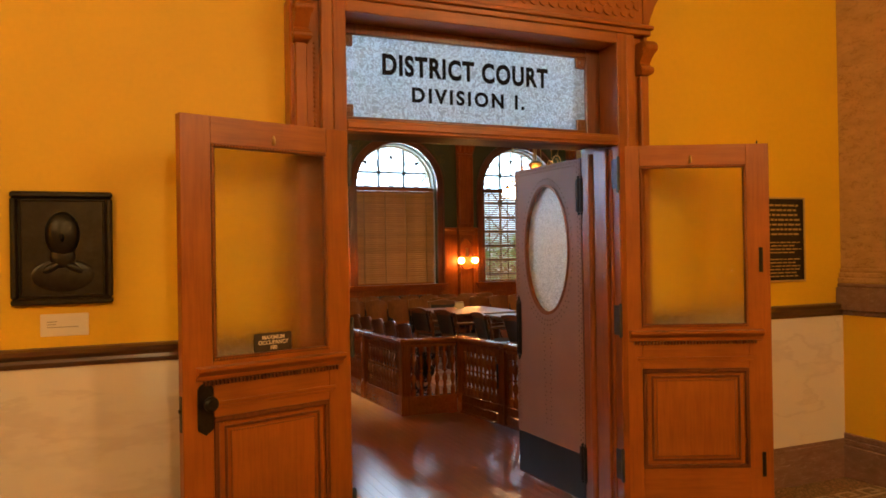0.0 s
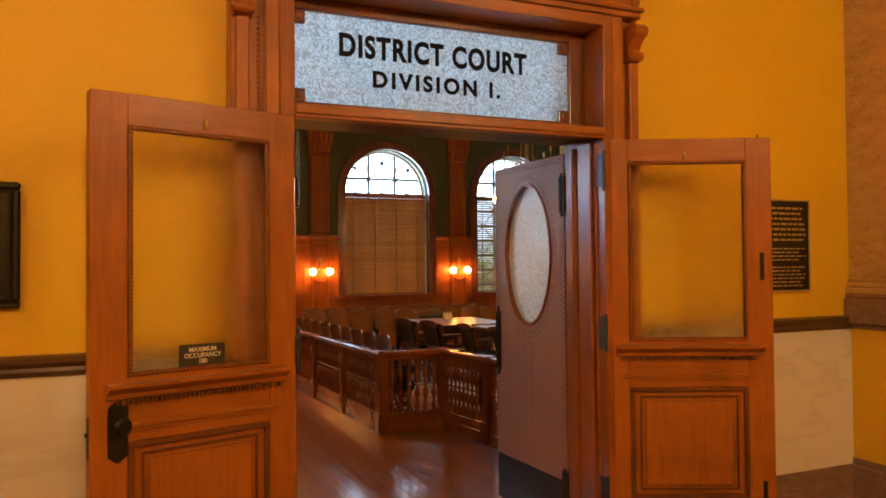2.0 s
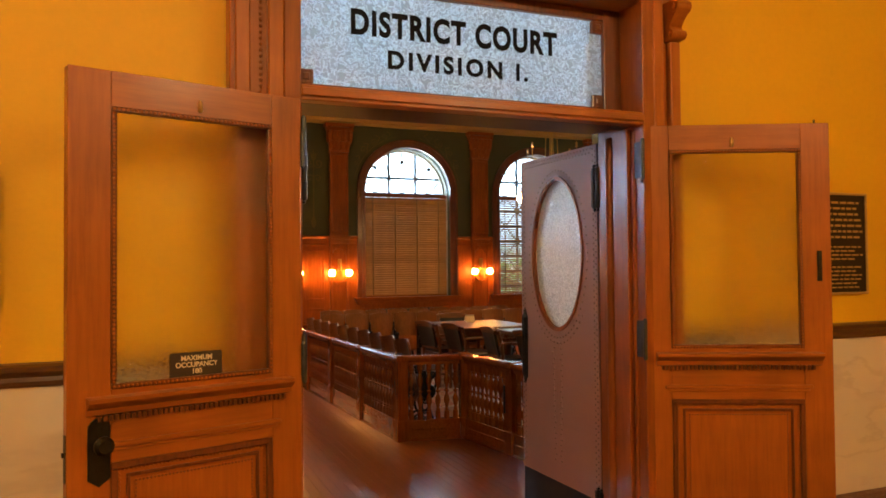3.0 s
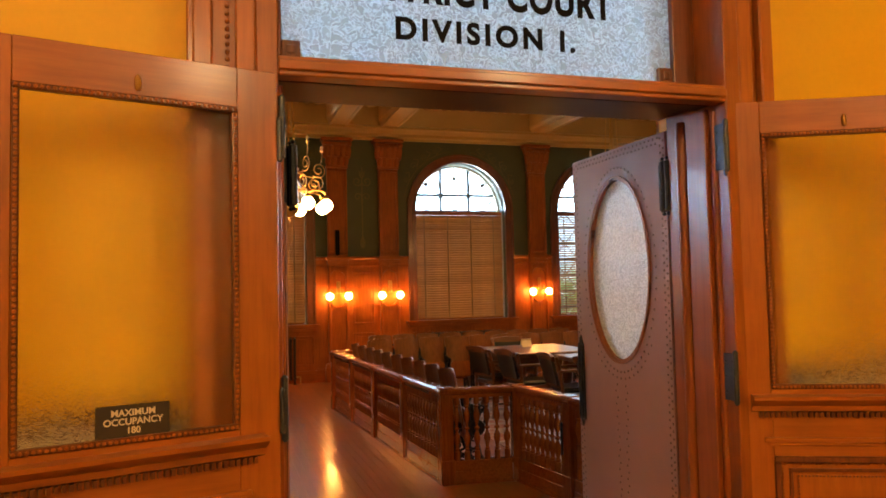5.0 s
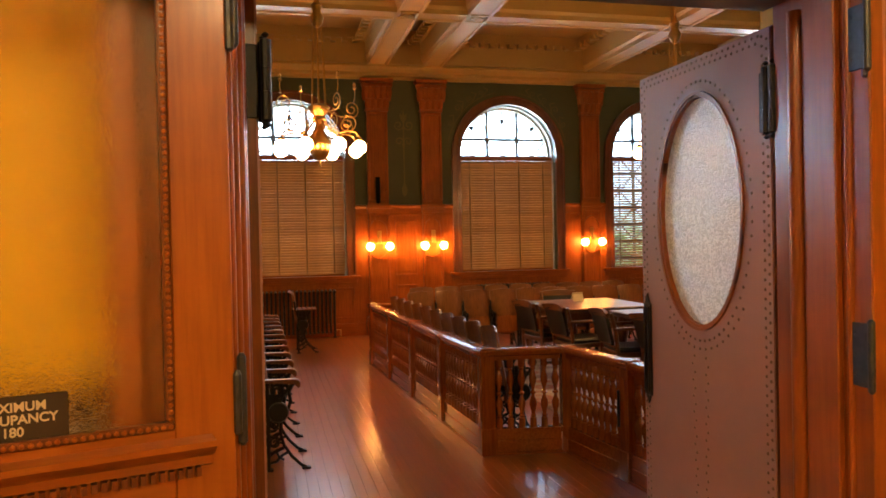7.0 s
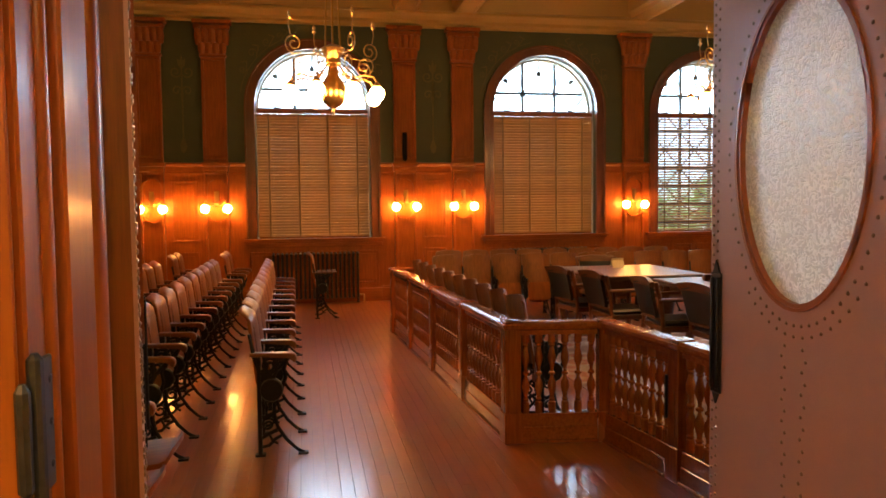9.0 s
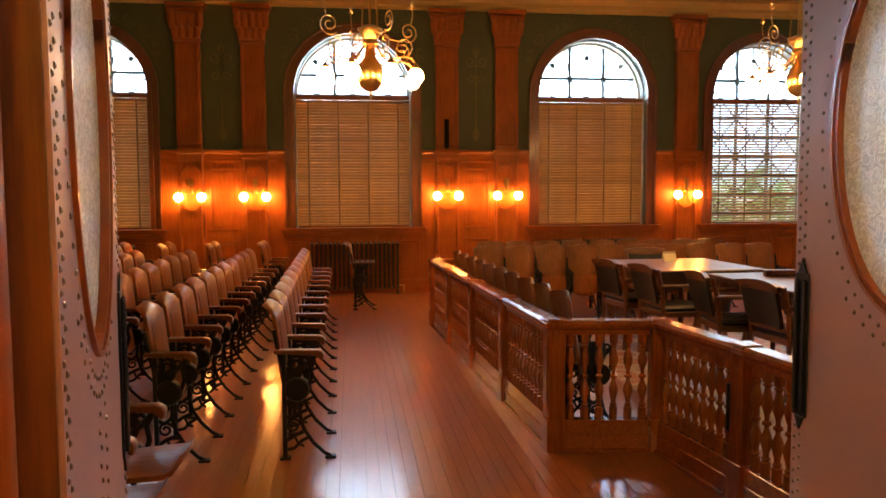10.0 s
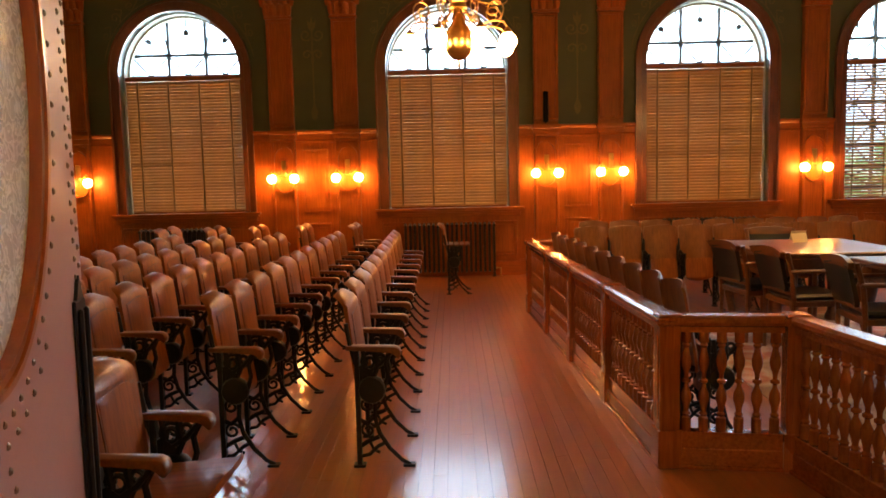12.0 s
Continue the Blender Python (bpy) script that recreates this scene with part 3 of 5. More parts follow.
def ceiling():
    bm = boxes((RX0, RX1, ROOM_Y, 14.45, CEIL, CEIL + 0.2))
    xs, ys = PIL, (7.4, 11.1)
    w = 0.16
    def beam(axis, c, a, b):
        # soffit with raised edges and stepped sides
        pr = [(c - w, SOFFIT), (c - w + 0.035, SOFFIT), (c - w + 0.05, SOFFIT + 0.018), (c + w - 0.05, SOFFIT + 0.018), (c + w - 0.035, SOFFIT), (c + w, SOFFIT),
              (c + w, SOFFIT + 0.06), (c + w + 0.03, SOFFIT + 0.10), (c + w + 0.03, SOFFIT + 0.36), (c + w + 0.10, SOFFIT + 0.44), (c + w + 0.10, CEIL), (c - w - 0.10, CEIL),
              (c - w - 0.10, SOFFIT + 0.44), (c - w - 0.03, SOFFIT + 0.36), (c - w - 0.03, SOFFIT + 0.10), (c - w, SOFFIT + 0.06)]
        prism(bm, pr, {"x": "y", "y": "x"}[axis], a, b)
    for x in xs:
        beam("x", x, ROOM_Y, WIN_Y)
    for y in ys:
        beam("y", y, RX0, RX1)
        for x in xs:
            for r in (0.085, 0.05, 0.025):
                lathe(bm, [(r, 0), (r, 0.02 + 0.012 * (0.085 - r) / 0.06), (r * 0.7, 0.012)], 14, (x, y, SOFFIT - 0.004 - 0.01 * (0.085 - r) / 0.06))
    # crown round each bay and its blocks
    rows = [ROOM_Y] + [y for y in ys] + [WIN_Y]
    cols = [RX0] + xs + [RX1]
    g = w + 0.10
    for c0, c1 in zip(cols, cols[1:]):
        for r0, r1 in zip(rows, rows[1:]):
            ax, bx, ay, by = c0 + g, c1 - g, r0 + g, r1 - g
            if bx - ax < 0.25:
                continue
            box(bm, ax, bx, by - 0.05, by, CEIL - 0.16, CEIL - 0.09)
            box(bm, ax, bx, ay, ay + 0.05, CEIL - 0.16, CEIL - 0.09)
            box(bm, ax, ax + 0.05, ay, by, CEIL - 0.16, CEIL - 0.09)
            box(bm, bx - 0.05, bx, ay, by, CEIL - 0.16, CEIL - 0.09)
            n = max(2, round((bx - ax) / 0.17))
            for i in range(n):
                x = ax + (i + 0.5) * (bx - ax) / n
                for y0 in (ay, by - 0.11):
                    box(bm, x - 0.042, x + 0.042, y0, y0 + 0.11, CEIL - 0.23, CEIL - 0.16)
            n = max(2, round((by - ay) / 0.17))
            for i in range(n):
                y = ay + (i + 0.5) * (by - ay) / n
                for x0 in (ax, bx - 0.11):
                    box(bm, x0, x0 + 0.11, y - 0.042, y + 0.042, CEIL - 0.23, CEIL - 0.16)
    # wall-side fascia
    box(bm, RX0, RX1, WIN_Y - 0.26, WIN_Y, 4.36, CEIL)
    return bm


setting("ceiling", ceiling(), CEILPAINT, "ochre coffered plaster ceiling with beams and blocks", "ceiling")
setting("cornice", prism(bmesh.new(), [(WIN_Y, 4.15), (WIN_Y - 0.05, 4.15), (WIN_Y - 0.07, 4.18), (WIN_Y - 0.13, 4.20), (WIN_Y - 0.13, 4.25), (WIN_Y - 0.2, 4.29), (WIN_Y - 0.28, 4.31), (WIN_Y - 0.28, 4.345), (WIN_Y, 4.36)], "x", RX0, RX1), CEILPAINT, "moulded ochre plaster cornice", "cornice")
setting("subfloor", boxes((RX0, RX1, ROOM_Y, 14.45, -0.2, -0.022)), OAK_DARK, "dark underfloor below the boards", "floor")

# outside: daylight off the sunlit lawn, thrown upwards through the arched heads
for c in WINDOWS[:4]:
    a = new("lawn_light", bpy.data.lights.new("lawn_light", "AREA"))
    a.data.shape, a.data.size, a.data.size_y, a.data.energy, a.data.color = "RECTANGLE", 2.2, 2.2, GROUND_LIGHT, (0.78, 0.98, 0.95)
    a.matrix_world = look((c, 17.6, 1.3), (c, 12.0, 4.2))
    # added fill lamp, hidden behind the blinds, aimed at the transom to brighten it
    h = new("transom_fill", bpy.data.lights.new("transom_fill", "AREA"))
    h.data.shape, h.data.size, h.data.size_y, h.data.energy, h.data.color = "RECTANGLE", 3.0, 1.0, TRANSOM_FILL, (0.55, 0.78, 1.0)
    h.matrix_world = look((c, 26.0, 3.85), (c, 3.7, 2.6))
setting("ground", boxes((-300, 300, 14.45, 600, -4.2, -4.0)), plain("lawn", (0.06, 0.10, 0.03), 0.9, vary=0.4, scale=0.5), "green lawn outside the windows", "ground")
bd = setting("backdrop", boxes((-70, 90, 64, 64.2, -4, 46)), DISTANCE, "glowing backdrop painted with bright trees and sky outside the windows", "backdrop")
# lamps in the window heads; the two unseen end ones are added fill
for c, watts in zip(WINDOWS, WINDOW):
    a = new("daylight", bpy.data.lights.new("daylight", "AREA"))
    a.data.shape, a.data.size, a.data.size_y, a.data.energy, a.data.color = "RECTANGLE", 1.5, 0.7, watts, (0.50, 0.74, 1.0)
    a.matrix_world = look((c, WIN_Y + 0.5, 3.32), (c, 8.0, 1.2))

# ---- corridor things ----


def hall_lamp(x, y):
    l = thing("pendant_lamp", "lit opal globe pendant lamp on a brass stem", "lamp", "corridor lamps", pose(x, y, 0))
    part("globe", lathe(bmesh.new(), [(0.05, 3.42), (0.13, 3.46), (0.17, 3.56), (0.17, 3.62), (0.13, 3.72), (0.05, 3.76)], 20), HALL_LAMP, l, smooth=True)
    part("stem", tube(bmesh.new(), [(0, 0, 3.76), (0, 0, 4.6)], 0.015), BRASS, l)


for x, y in ((0.6, -1.2), (3.6, -0.6), (-2.6, 0.4)):
    hall_lamp(x, y)


def strip(bm, x0, x1, z0, z1, w, y0, y1, bevel=0.003):
    """A rectangular frame of strips of width w."""
    box(bm, x0, x1, y0, y1, z1 - w, z1, bevel)
    box(bm, x0, x1, y0, y1, z0, z0 + w, bevel)
    box(bm, x0, x0 + w, y0, y1, z0 + w, z1 - w, bevel)
    box(bm, x1 - w, x1, y0, y1, z0 + w, z1 - w, bevel)


def beads(x0, x1, z0, z1, y, r, step):
    bm = bmesh.new()
    def put(x, z):
        bmesh.ops.create_icosphere(bm, subdivisions=1, radius=r, matrix=Matrix.Translation((x, y, z)))
    n = round((x1 - x0) / step)
    for i in range(n + 1):
        put(x0 + (x1 - x0) * i / n, z0)
        put(x0 + (x1 - x0) * i / n, z1)
    n = round((z1 - z0) / step)
    for i in range(1, n):
        put(x0, z0 + (z1 - z0) * i / n)
        put(x1, z0 + (z1 - z0) * i / n)
    return bm


def outer_door(name, length, m, f, label):
    """Glazed panelled leaf, hinged at the origin, x along the leaf; f: side of the shown face (+1 or -1 along y)."""
    d = tagged(new(name), label, "door", "outer doors", "structure")
    d.matrix_world = m
    L, T, H0, H1 = length, 0.045, 0.012, 2.183
    a, b = 0.122, L - 0.132
    g0, g1 = 1.142, 2.066
    def ys(lo, hi):
        return sorted((f * lo, f * hi))
    core = ys(-T, 0)
    part("stile", boxes((0, a, *core, H0, H1), bevel=0.003), OAK, d)
    part("stile", boxes((b, L, *core, H0, H1), bevel=0.003), OAK, d)
    part("top_rail", boxes((a, b, *core, g1, H1), bevel=0.002), OAK_X, d)
    part("lock_rail", boxes((a, b, *core, 0.905, g0), bevel=0.002), OAK_X, d)
    part("bottom_rail", boxes((a, b, *core, H0, 0.335), bevel=0.002), OAK_X, d)
    # sunk panel with raised field
    pn = bmesh.new()
    box(pn, a, b, *ys(-0.034, -0.012), 0.335, 0.905)
    box(pn, a + 0.075, b - 0.075, *ys(-0.012, -0.005), 0.40, 0.84, 0.004)
    panel = part("panel", pn, OAK, d, "raised oak panel")
    fr = bmesh.new()
    strip(fr, a, b, 0.335, 0.905, 0.022, *ys(-0.012, 0.005))
    strip(fr, a + 0.05, b - 0.05, 0.378, 0.862, 0.012, *ys(-0.012, -0.002))
    part("panel_moulding", fr, OAK_DARK, d)
    tagged(part("panel_beads", beads(a + 0.028, b - 0.028, 0.363, 0.877, f * -0.010, 0.0055, 0.0135), OAK, d, smooth=True), kind="stuff")
    tagged(part("field_beads", beads(a + 0.08, b - 0.08, 0.405, 0.835, f * -0.004, 0.004, 0.0125), OAK_DARK, d, smooth=True), kind="stuff")
    # glazing bead
    gb = bmesh.new()
    strip(gb, a, b, g0, g1, 0.017, *ys(-0.018, 0.006), bevel=0.004)
    part("glazing_moulding", gb, OAK_DARK, d)
    tagged(part("glazing_beads", beads(a + 0.008, b - 0.008, g0 + 0.008, g1 - 0.008, f * 0.005, 0.0062, 0.0145), OAK, d, smooth=True), kind="stuff")
    pane = part("pane", boxes((a, b, *ys(-0.025, -0.019), g0, g1)), FROST, d, "pebbled frosted glass")
    pane.visible_shadow = False
    # moulded shelf with dentils under the glass
    sh = bmesh.new()
    pr = [(0, 1.062), (0.010, 1.066), (0.014, 1.084), (0.03, 1.095), (0.045, 1.108), (0.045, 1.120), (0, 1.124)]
    prism(sh, [(f * y, z) for y, z in pr], "x", 0.05, L - 0.055)
    shelf = part("shelf_moulding", sh, OAK_X, d, "moulded shelf with dentils")
    dn = bmesh.new()
    n = 38
    for i in range(n):
        x = 0.075 + i * (L - 0.155) / n
        box(dn, x, x + 0.010, *ys(0, 0.016), 1.044, 1.062)
    tagged(part("dentils", dn, OAK_DARK, d), kind="stuff")
    part("rail_moulding", boxes((0.09, L - 0.095, *ys(0, 0.012), 0.955, 0.972), (0.105, L - 0.11, *ys(0, 0.007), 0.942, 0.955), bevel=0.003), OAK_X, d)
    lug = bmesh.new()
    lathe(lug, [(0.004, 0), (0.009, 0.006), (0.009, 0.03), (0.004, 0.044)], 8, (L * 0.48, f * 0.004, 2.078))
    part("number_tag", lug, BRASS, d, "small worn brass tag", smooth=True)
    for z in (0.38, 1.18, 1.98):
        h = bmesh.new()
        lathe(h, [(0.004, -0.066), (0.009, -0.06), (0.009, 0.06), (0.004, 0.07)], 8, (-0.004, f * 0.006, z))
        part("hinge", h, STEEL, d, "steel butt hinge")
    return d


left = outer_door("door_1", 0.822, pose(1.144, 3.443, 0, 0, 0, 197.0), 1, "open reddish oak door with frosted glass upper pane")
right = outer_door("door_2", 0.858, pose(2.754, 3.477, 0, 0, 0, -24.5), -1, "open reddish oak door with frosted glass pane and bolts")

# knob and plate on the first leaf, edge lock
kp = bmesh.new()
prism(kp, [(0.693, 0.86), (0.727, 0.835), (0.761, 0.86), (0.761, 1.03), (0.752, 1.045), (0.727, 1.06), (0.702, 1.045), (0.693, 1.03)], "y", 0, 0.006)
plate = part("lock_plate", kp, BRONZE, left, "dark bronze lock plate")
kn = bmesh.new()
lathe(kn, [(0.012, 0), (0.012, 0.03), (0.022, 0.036), (0.031, 0.048), (0.031, 0.06), (0.02, 0.072)], 16)
bmesh.ops.rotate(kn, verts=kn.verts, matrix=Euler((radians(-90), 0, 0)).to_matrix())
bmesh.ops.translate(kn, verts=kn.verts, vec=(0.727, 0.006, 0.975))
part("knob", kn, BRONZE, plate, smooth=True)
part("edge_lock", boxes((0.822, 0.8245, -0.034, -0.010, 0.86, 1.01), (0.8245, 0.832, -0.027, -0.017, 0.94, 0.955)), BRONZE, left, "bronze edge lock")
for z in (1.52, 0.355):
    part("flush_bolt", boxes((0.792, 0.814, -0.004, 0, z - 0.07, z + 0.07), (0.798, 0.808, -0.007, -0.004, z - 0.03, z + 0.02), bevel=0.001), BRONZE, right, "dark flush bolt")
part("bolt_tip", lathe(bmesh.new(), [(0.005, 2.183), (0.005, 2.198), (0.003, 2.203)], 8, (0.80, 0.022, 0)), BRONZE, right)

# occupancy sign on the first leaf's glass
sg = thing("occupancy_sign", "small brown occupancy sign with cream lettering", "sign")
sg.matrix_world = left.matrix_world @ pose(0.405, -0.012, 1.197)
part("board", boxes((-0.093, 0.093, -0.002, 0.004, -0.045, 0.045), bevel=0.003), SIGN, sg)
face = Matrix.Translation((0, 0.006, 0)) @ Euler((radians(90), 0, radians(180))).to_matrix().to_4x4()
for row, z in (("MAXIMUM", 0.024), ("OCCUPANCY", 0.001), ("180", -0.022)):
    lettering("lettering", row, 0.0165, CREAMPAINT, sg, Matrix.Translation((0, 0, z)) @ face, 0.0006)


def wall_panel(name, x0, x1, z0, z1, label, cat):
    p = thing(name, label, cat, "", pose((x0 + x1) / 2, WALL_Y, (z0 + z1) / 2))
    return p, (x1 - x0) / 2, (z1 - z0) / 2


# cast bronze relief
rel, w, h = wall_panel("bronze_relief", -0.302, 0.10, 1.386, 1.88, "dark bronze portrait relief in a moulded frame", "plaque")
part("backplate", boxes((-w + 0.01, w - 0.01, -0.016, 0, -h + 0.01, h - 0.01)), BRONZE, rel)
fr = bmesh.new()
strip(fr, -w, w, -h, h, 0.028, -0.034, 0, 0.008)
strip(fr, -w + 0.03, w - 0.03, -h + 0.03, h - 0.03, 0.012, -0.026, -0.01, 0.004)
part("frame", fr, BRONZE, rel)
bust = bmesh.new()
for sx, sz, px, pz, d in ((0.070, 0.100, 0.0, 0.06, 0.044), 
                          (0.052, 0.06, 0.0, -0.04, 0.022), (0.13, 0.075, 0.0, -0.12, 0.014), (0.014, 0.026, 0.0, 0.045, 0.058)):
    bmesh.ops.create_icosphere(bust, subdivisions=3, radius=1.0, matrix=Matrix.LocRotScale((px, -0.012, pz), None, (sx, d, sz)))
for k in (-1, 1):
    bmesh.ops.create_icosphere(bust, subdivisions=2, radius=1.0, matrix=Matrix.LocRotScale((k * 0.04, -0.016, -0.085), Euler((0, radians(k * 30), 0)), (0.05, 0.016, 0.02)))
part("figure", bust, BRONZE, rel, "plain raised bust shape", smooth=True)

cd, w, h = wall_panel("caption_card", -0.192, -0.002, 1.248, 1.345, "cream printed caption card on the wall", "card")
part("card", boxes((-w, w, -0.004, 0, -h, h)), PAPER, cd)
faint = plain("faint_print", (0.42, 0.34, 0.22), 0.7)
for i, (a, b) in enumerate(((-0.07, -0.03), (-0.07, -0.035), (-0.07, 0.055))):
    part("print_line", boxes((a, b, -0.0048, -0.004, 0.012 - i * 0.012, 0.016 - i * 0.012)), faint, cd)

pl, w, h = wall_panel("dedication_plaque", 3.94, 4.39, 1.357, 1.923, "dark bronze plaque with raised brass lettering", "plaque")
part("plate", boxes((-w + 0.008, w - 0.008, -0.014, 0, -h + 0.008, h - 0.008)), plain("plaque_ground", (0.03, 0.018, 0.01), 0.4, 0.4), pl)
fr = bmesh.new()
strip(fr, -w, w, -h, h, 0.013, -0.022, 0, 0.003)
part("rim", fr, plain("polished_rim", (0.60, 0.40, 0.13), 0.35, 0.3), pl)
LETTERBRASS = plain("polished_lettering", (0.60, 0.40, 0.13), 0.35, 0.3)
rng = random.Random(5)
z = h - 0.055
for i in range(19):
    half = rng.uniform(0.12, 0.19)
    hh = 0.006 if i < 7 else 0.004
    if i not in (7, 12):
        x = -half
        while x < half - 0.01:
            ww = rng.uniform(0.02, 0.055)
            part("raised_line", boxes((x, min(x + ww, half), -0.017, -0.014, z - hh, z + hh)), LETTERBRASS, pl)
            x += ww + 0.012
    z -= 0.032 if i < 7 else 0.0225

# ---- padded inner doors ----


def oval_plate(bm, x0, x1, z0, z1, cx, cz, rx, rz, y0, y1):
    angles = sorted([2 * math.pi * i / 56 for i in range(56)] + [math.atan2(z - cz, x - cx) % (2 * math.pi) for x in (x0, x1) for z in (z0, z1)])
    inner, outer = [], []
    for t in angles:
        c, s = math.cos(t), math.sin(t)
        k = min(((x1 if c > 0 else x0) - cx) / c if abs(c) > 1e-9 else 1e9, ((z1 if s > 0 else z0) - cz) / s if abs(s) > 1e-9 else 1e9)
        outer.append((cx + c * k, cz + s * k))
        e = math.atan2(s / rz, c / rx)
        inner.append((cx + rx * math.cos(e), cz + rz * math.sin(e)))
    return band(bm, inner, outer, "y", y0, y1, closed=True)


def padded_door(name, m, f):
    """Leaf hinged at the origin, x along it, studded leathercloth on both faces; f: side with the pull."""
    d = tagged(new(name), "open swing door padded in studded mauve leathercloth with oval window", "door", "padded doors", "structure")
    d.matrix_world = m
    L, T, H0, H1 = 0.815, 0.05, 0.02, 2.165
    cx, cz, rx, rz = L / 2, 1.598, 0.252, 0.418
    part("core", oval_plate(bmesh.new(), 0, L, H0, H1, cx, cz, rx, rz, -T / 2, T / 2), OAK_DARK, d, "dark oak edge")
    for s in (-1, 1):
        ya, yb = sorted((s * T / 2, s * (T / 2 + 0.007)))
        pad = part("padding", oval_plate(bmesh.new(), 0.006, L - 0.006, 0.315, H1 - 0.004, cx, cz, rx + 0.012, rz + 0.012, ya, yb), LEATHER, d, "mauve leathercloth padding")
        st = bmesh.new()
        def stud(x, z):
            bmesh.ops.create_icosphere(st, subdivisions=1, radius=0.0062, matrix=Matrix.LocRotScale((x, s * (T / 2 + 0.007), z), None, (1, 0.7, 1)))
        for k, off in enumerate((0.02, 0.042)):
            z = 0.36 + 0.013 * k
            while z < H1 - 0.02:
                stud(off, z)
                stud(L - off, z)
                z += 0.031
            x = 0.06 + 0.013 * k
            while x < L - 0.05:
                stud(x, H1 - off)
                x += 0.031
        for i in range(64):
            t = 2 * math.pi * i / 64
            stud(cx + (rx + 0.055) * math.cos(t), cz + (rz + 0.055) * math.sin(t))
        for i in range(15):
            t = radians(222 + i * 6)
            stud(cx + (rx + 0.088) * math.cos(t), cz + (rz + 0.085) * math.sin(t))
        for i in range(22):
            w = 0.05 if i % 2 else 0.036
            stud(cx - w * (1 - i / 60), cz - rz - 0.115 - i * 0.03)
            stud(cx + w * (1 - i / 60), cz - rz - 0.115 - i * 0.03)
        tagged(part("studs", st, STUDBRASS, pad, "dulled brass studs", smooth=True), kind="stuff")
        ring = bmesh.new()
        for r0, r1, y in ((-0.003, 0.008, 0.010), (0.008, 0.018, 0.015)):
            band(ring, ellipse(cx, cz, rx + r0, rz + r0, 56), ellipse(cx, cz, rx + r1, rz + r1, 56), "y", *sorted((s * (T / 2 - 0.01), s * (T / 2 + y))), closed=True)
        part("oval_moulding", ring, OAK_JAMB, d, "moulded oak ring", smooth=True)
        part("kick_plate", boxes((0.01, L - 0.01, *sorted((s * T / 2, s * (T / 2 + 0.004))), H0 + 0.01, 0.312), bevel=0.001), KICK, d, "scuffed black kick plate")
    glass = bmesh.new()
    prism(glass, ellipse(cx, cz, rx - 0.002, rz - 0.002, 48), "y", -0.017, 0.017)
    g = part("oval_pane", glass, OVALGLASS, d, "pebbled oval glass")
    g.visible_shadow = False
    pull = bmesh.new()
    ya = T / 2 + 0.007
    box(pull, L - 0.072, L - 0.012, *sorted((f * ya, f * (ya + 0.006))), 0.855, 1.235, 0.003)
    prism(pull, [(L - 0.06, 1.235), (L - 0.042, 1.275), (L - 0.024, 1.235)], "y", *sorted((f * ya, f * (ya + 0.006))))
    prism(pull, [(L - 0.024, 0.855), (L - 0.042, 0.82), (L - 0.06, 0.855)], "y", *sorted((f * ya, f * (ya + 0.006))))
    handle = part("pull_plate", pull, IRON, d, "black iron pull plate")
    part("grip", boxes((L - 0.064, L - 0.052, *sorted((f * (ya + 0.006), f * (ya + 0.014))), 0.87, 1.22), (L - 0.032, L - 0.020, *sorted((f * (ya + 0.006), f * (ya + 0.014))), 0.87, 1.22), bevel=0.003), IRON, handle)
    for z in (0.27, 1.93):
        h = bmesh.new()
        for bx in (-0.026, 0.006):
            lathe(h, [(0.004, -0.122), (0.010, -0.116), (0.004, -0.108), (0.015, -0.102), (0.015, -0.03), (0.0135, -0.028), (0.0135, 0.028), (0.015, 0.03), (0.015, 0.102), (0.004, 0.108), (0.010, 0.116), (0.004, 0.122)], 10, (bx, f * 0.047, z))
        box(h, -0.006, 0.0, -0.03, 0.032, z - 0.095, z + 0.095, 0.002)
        box(h, 0.006, 0.055, *sorted((f * (T / 2 + 0.006), f * (T / 2 + 0.011))), z - 0.095, z + 0.095, 0.0015)
        part("spring_hinge", h, IRON, d, "black spring hinge")
    return d


padded_door("door_3", pose(2.797, 3.87, 0, 0, 0, 91.2), 1)
padded_door("door_4", pose(1.173, 3.80, 0, 0, 0, 101.4), -1)

# ---- courtroom windows and wall ----


def arch_path(c, half, bottom, n=25):
    return [(c - half, bottom)] + ellipse(c, SPRING, half, half, n, math.pi, 0) + [(c + half, bottom)]


slat_me = mesh_of("slat", prism(bmesh.new(), [(-0.027, -0.004), (-0.014, 0.0005), (0, 0.002), (0.014, 0.0005), (0.027, -0.004), (0.027, -0.0065), (0.014, -0.002), (0, -0.0005), (-0.014, -0.002), (-0.027, -0.0065)], "x", -0.835, 0.835), SLATWOOD, True)


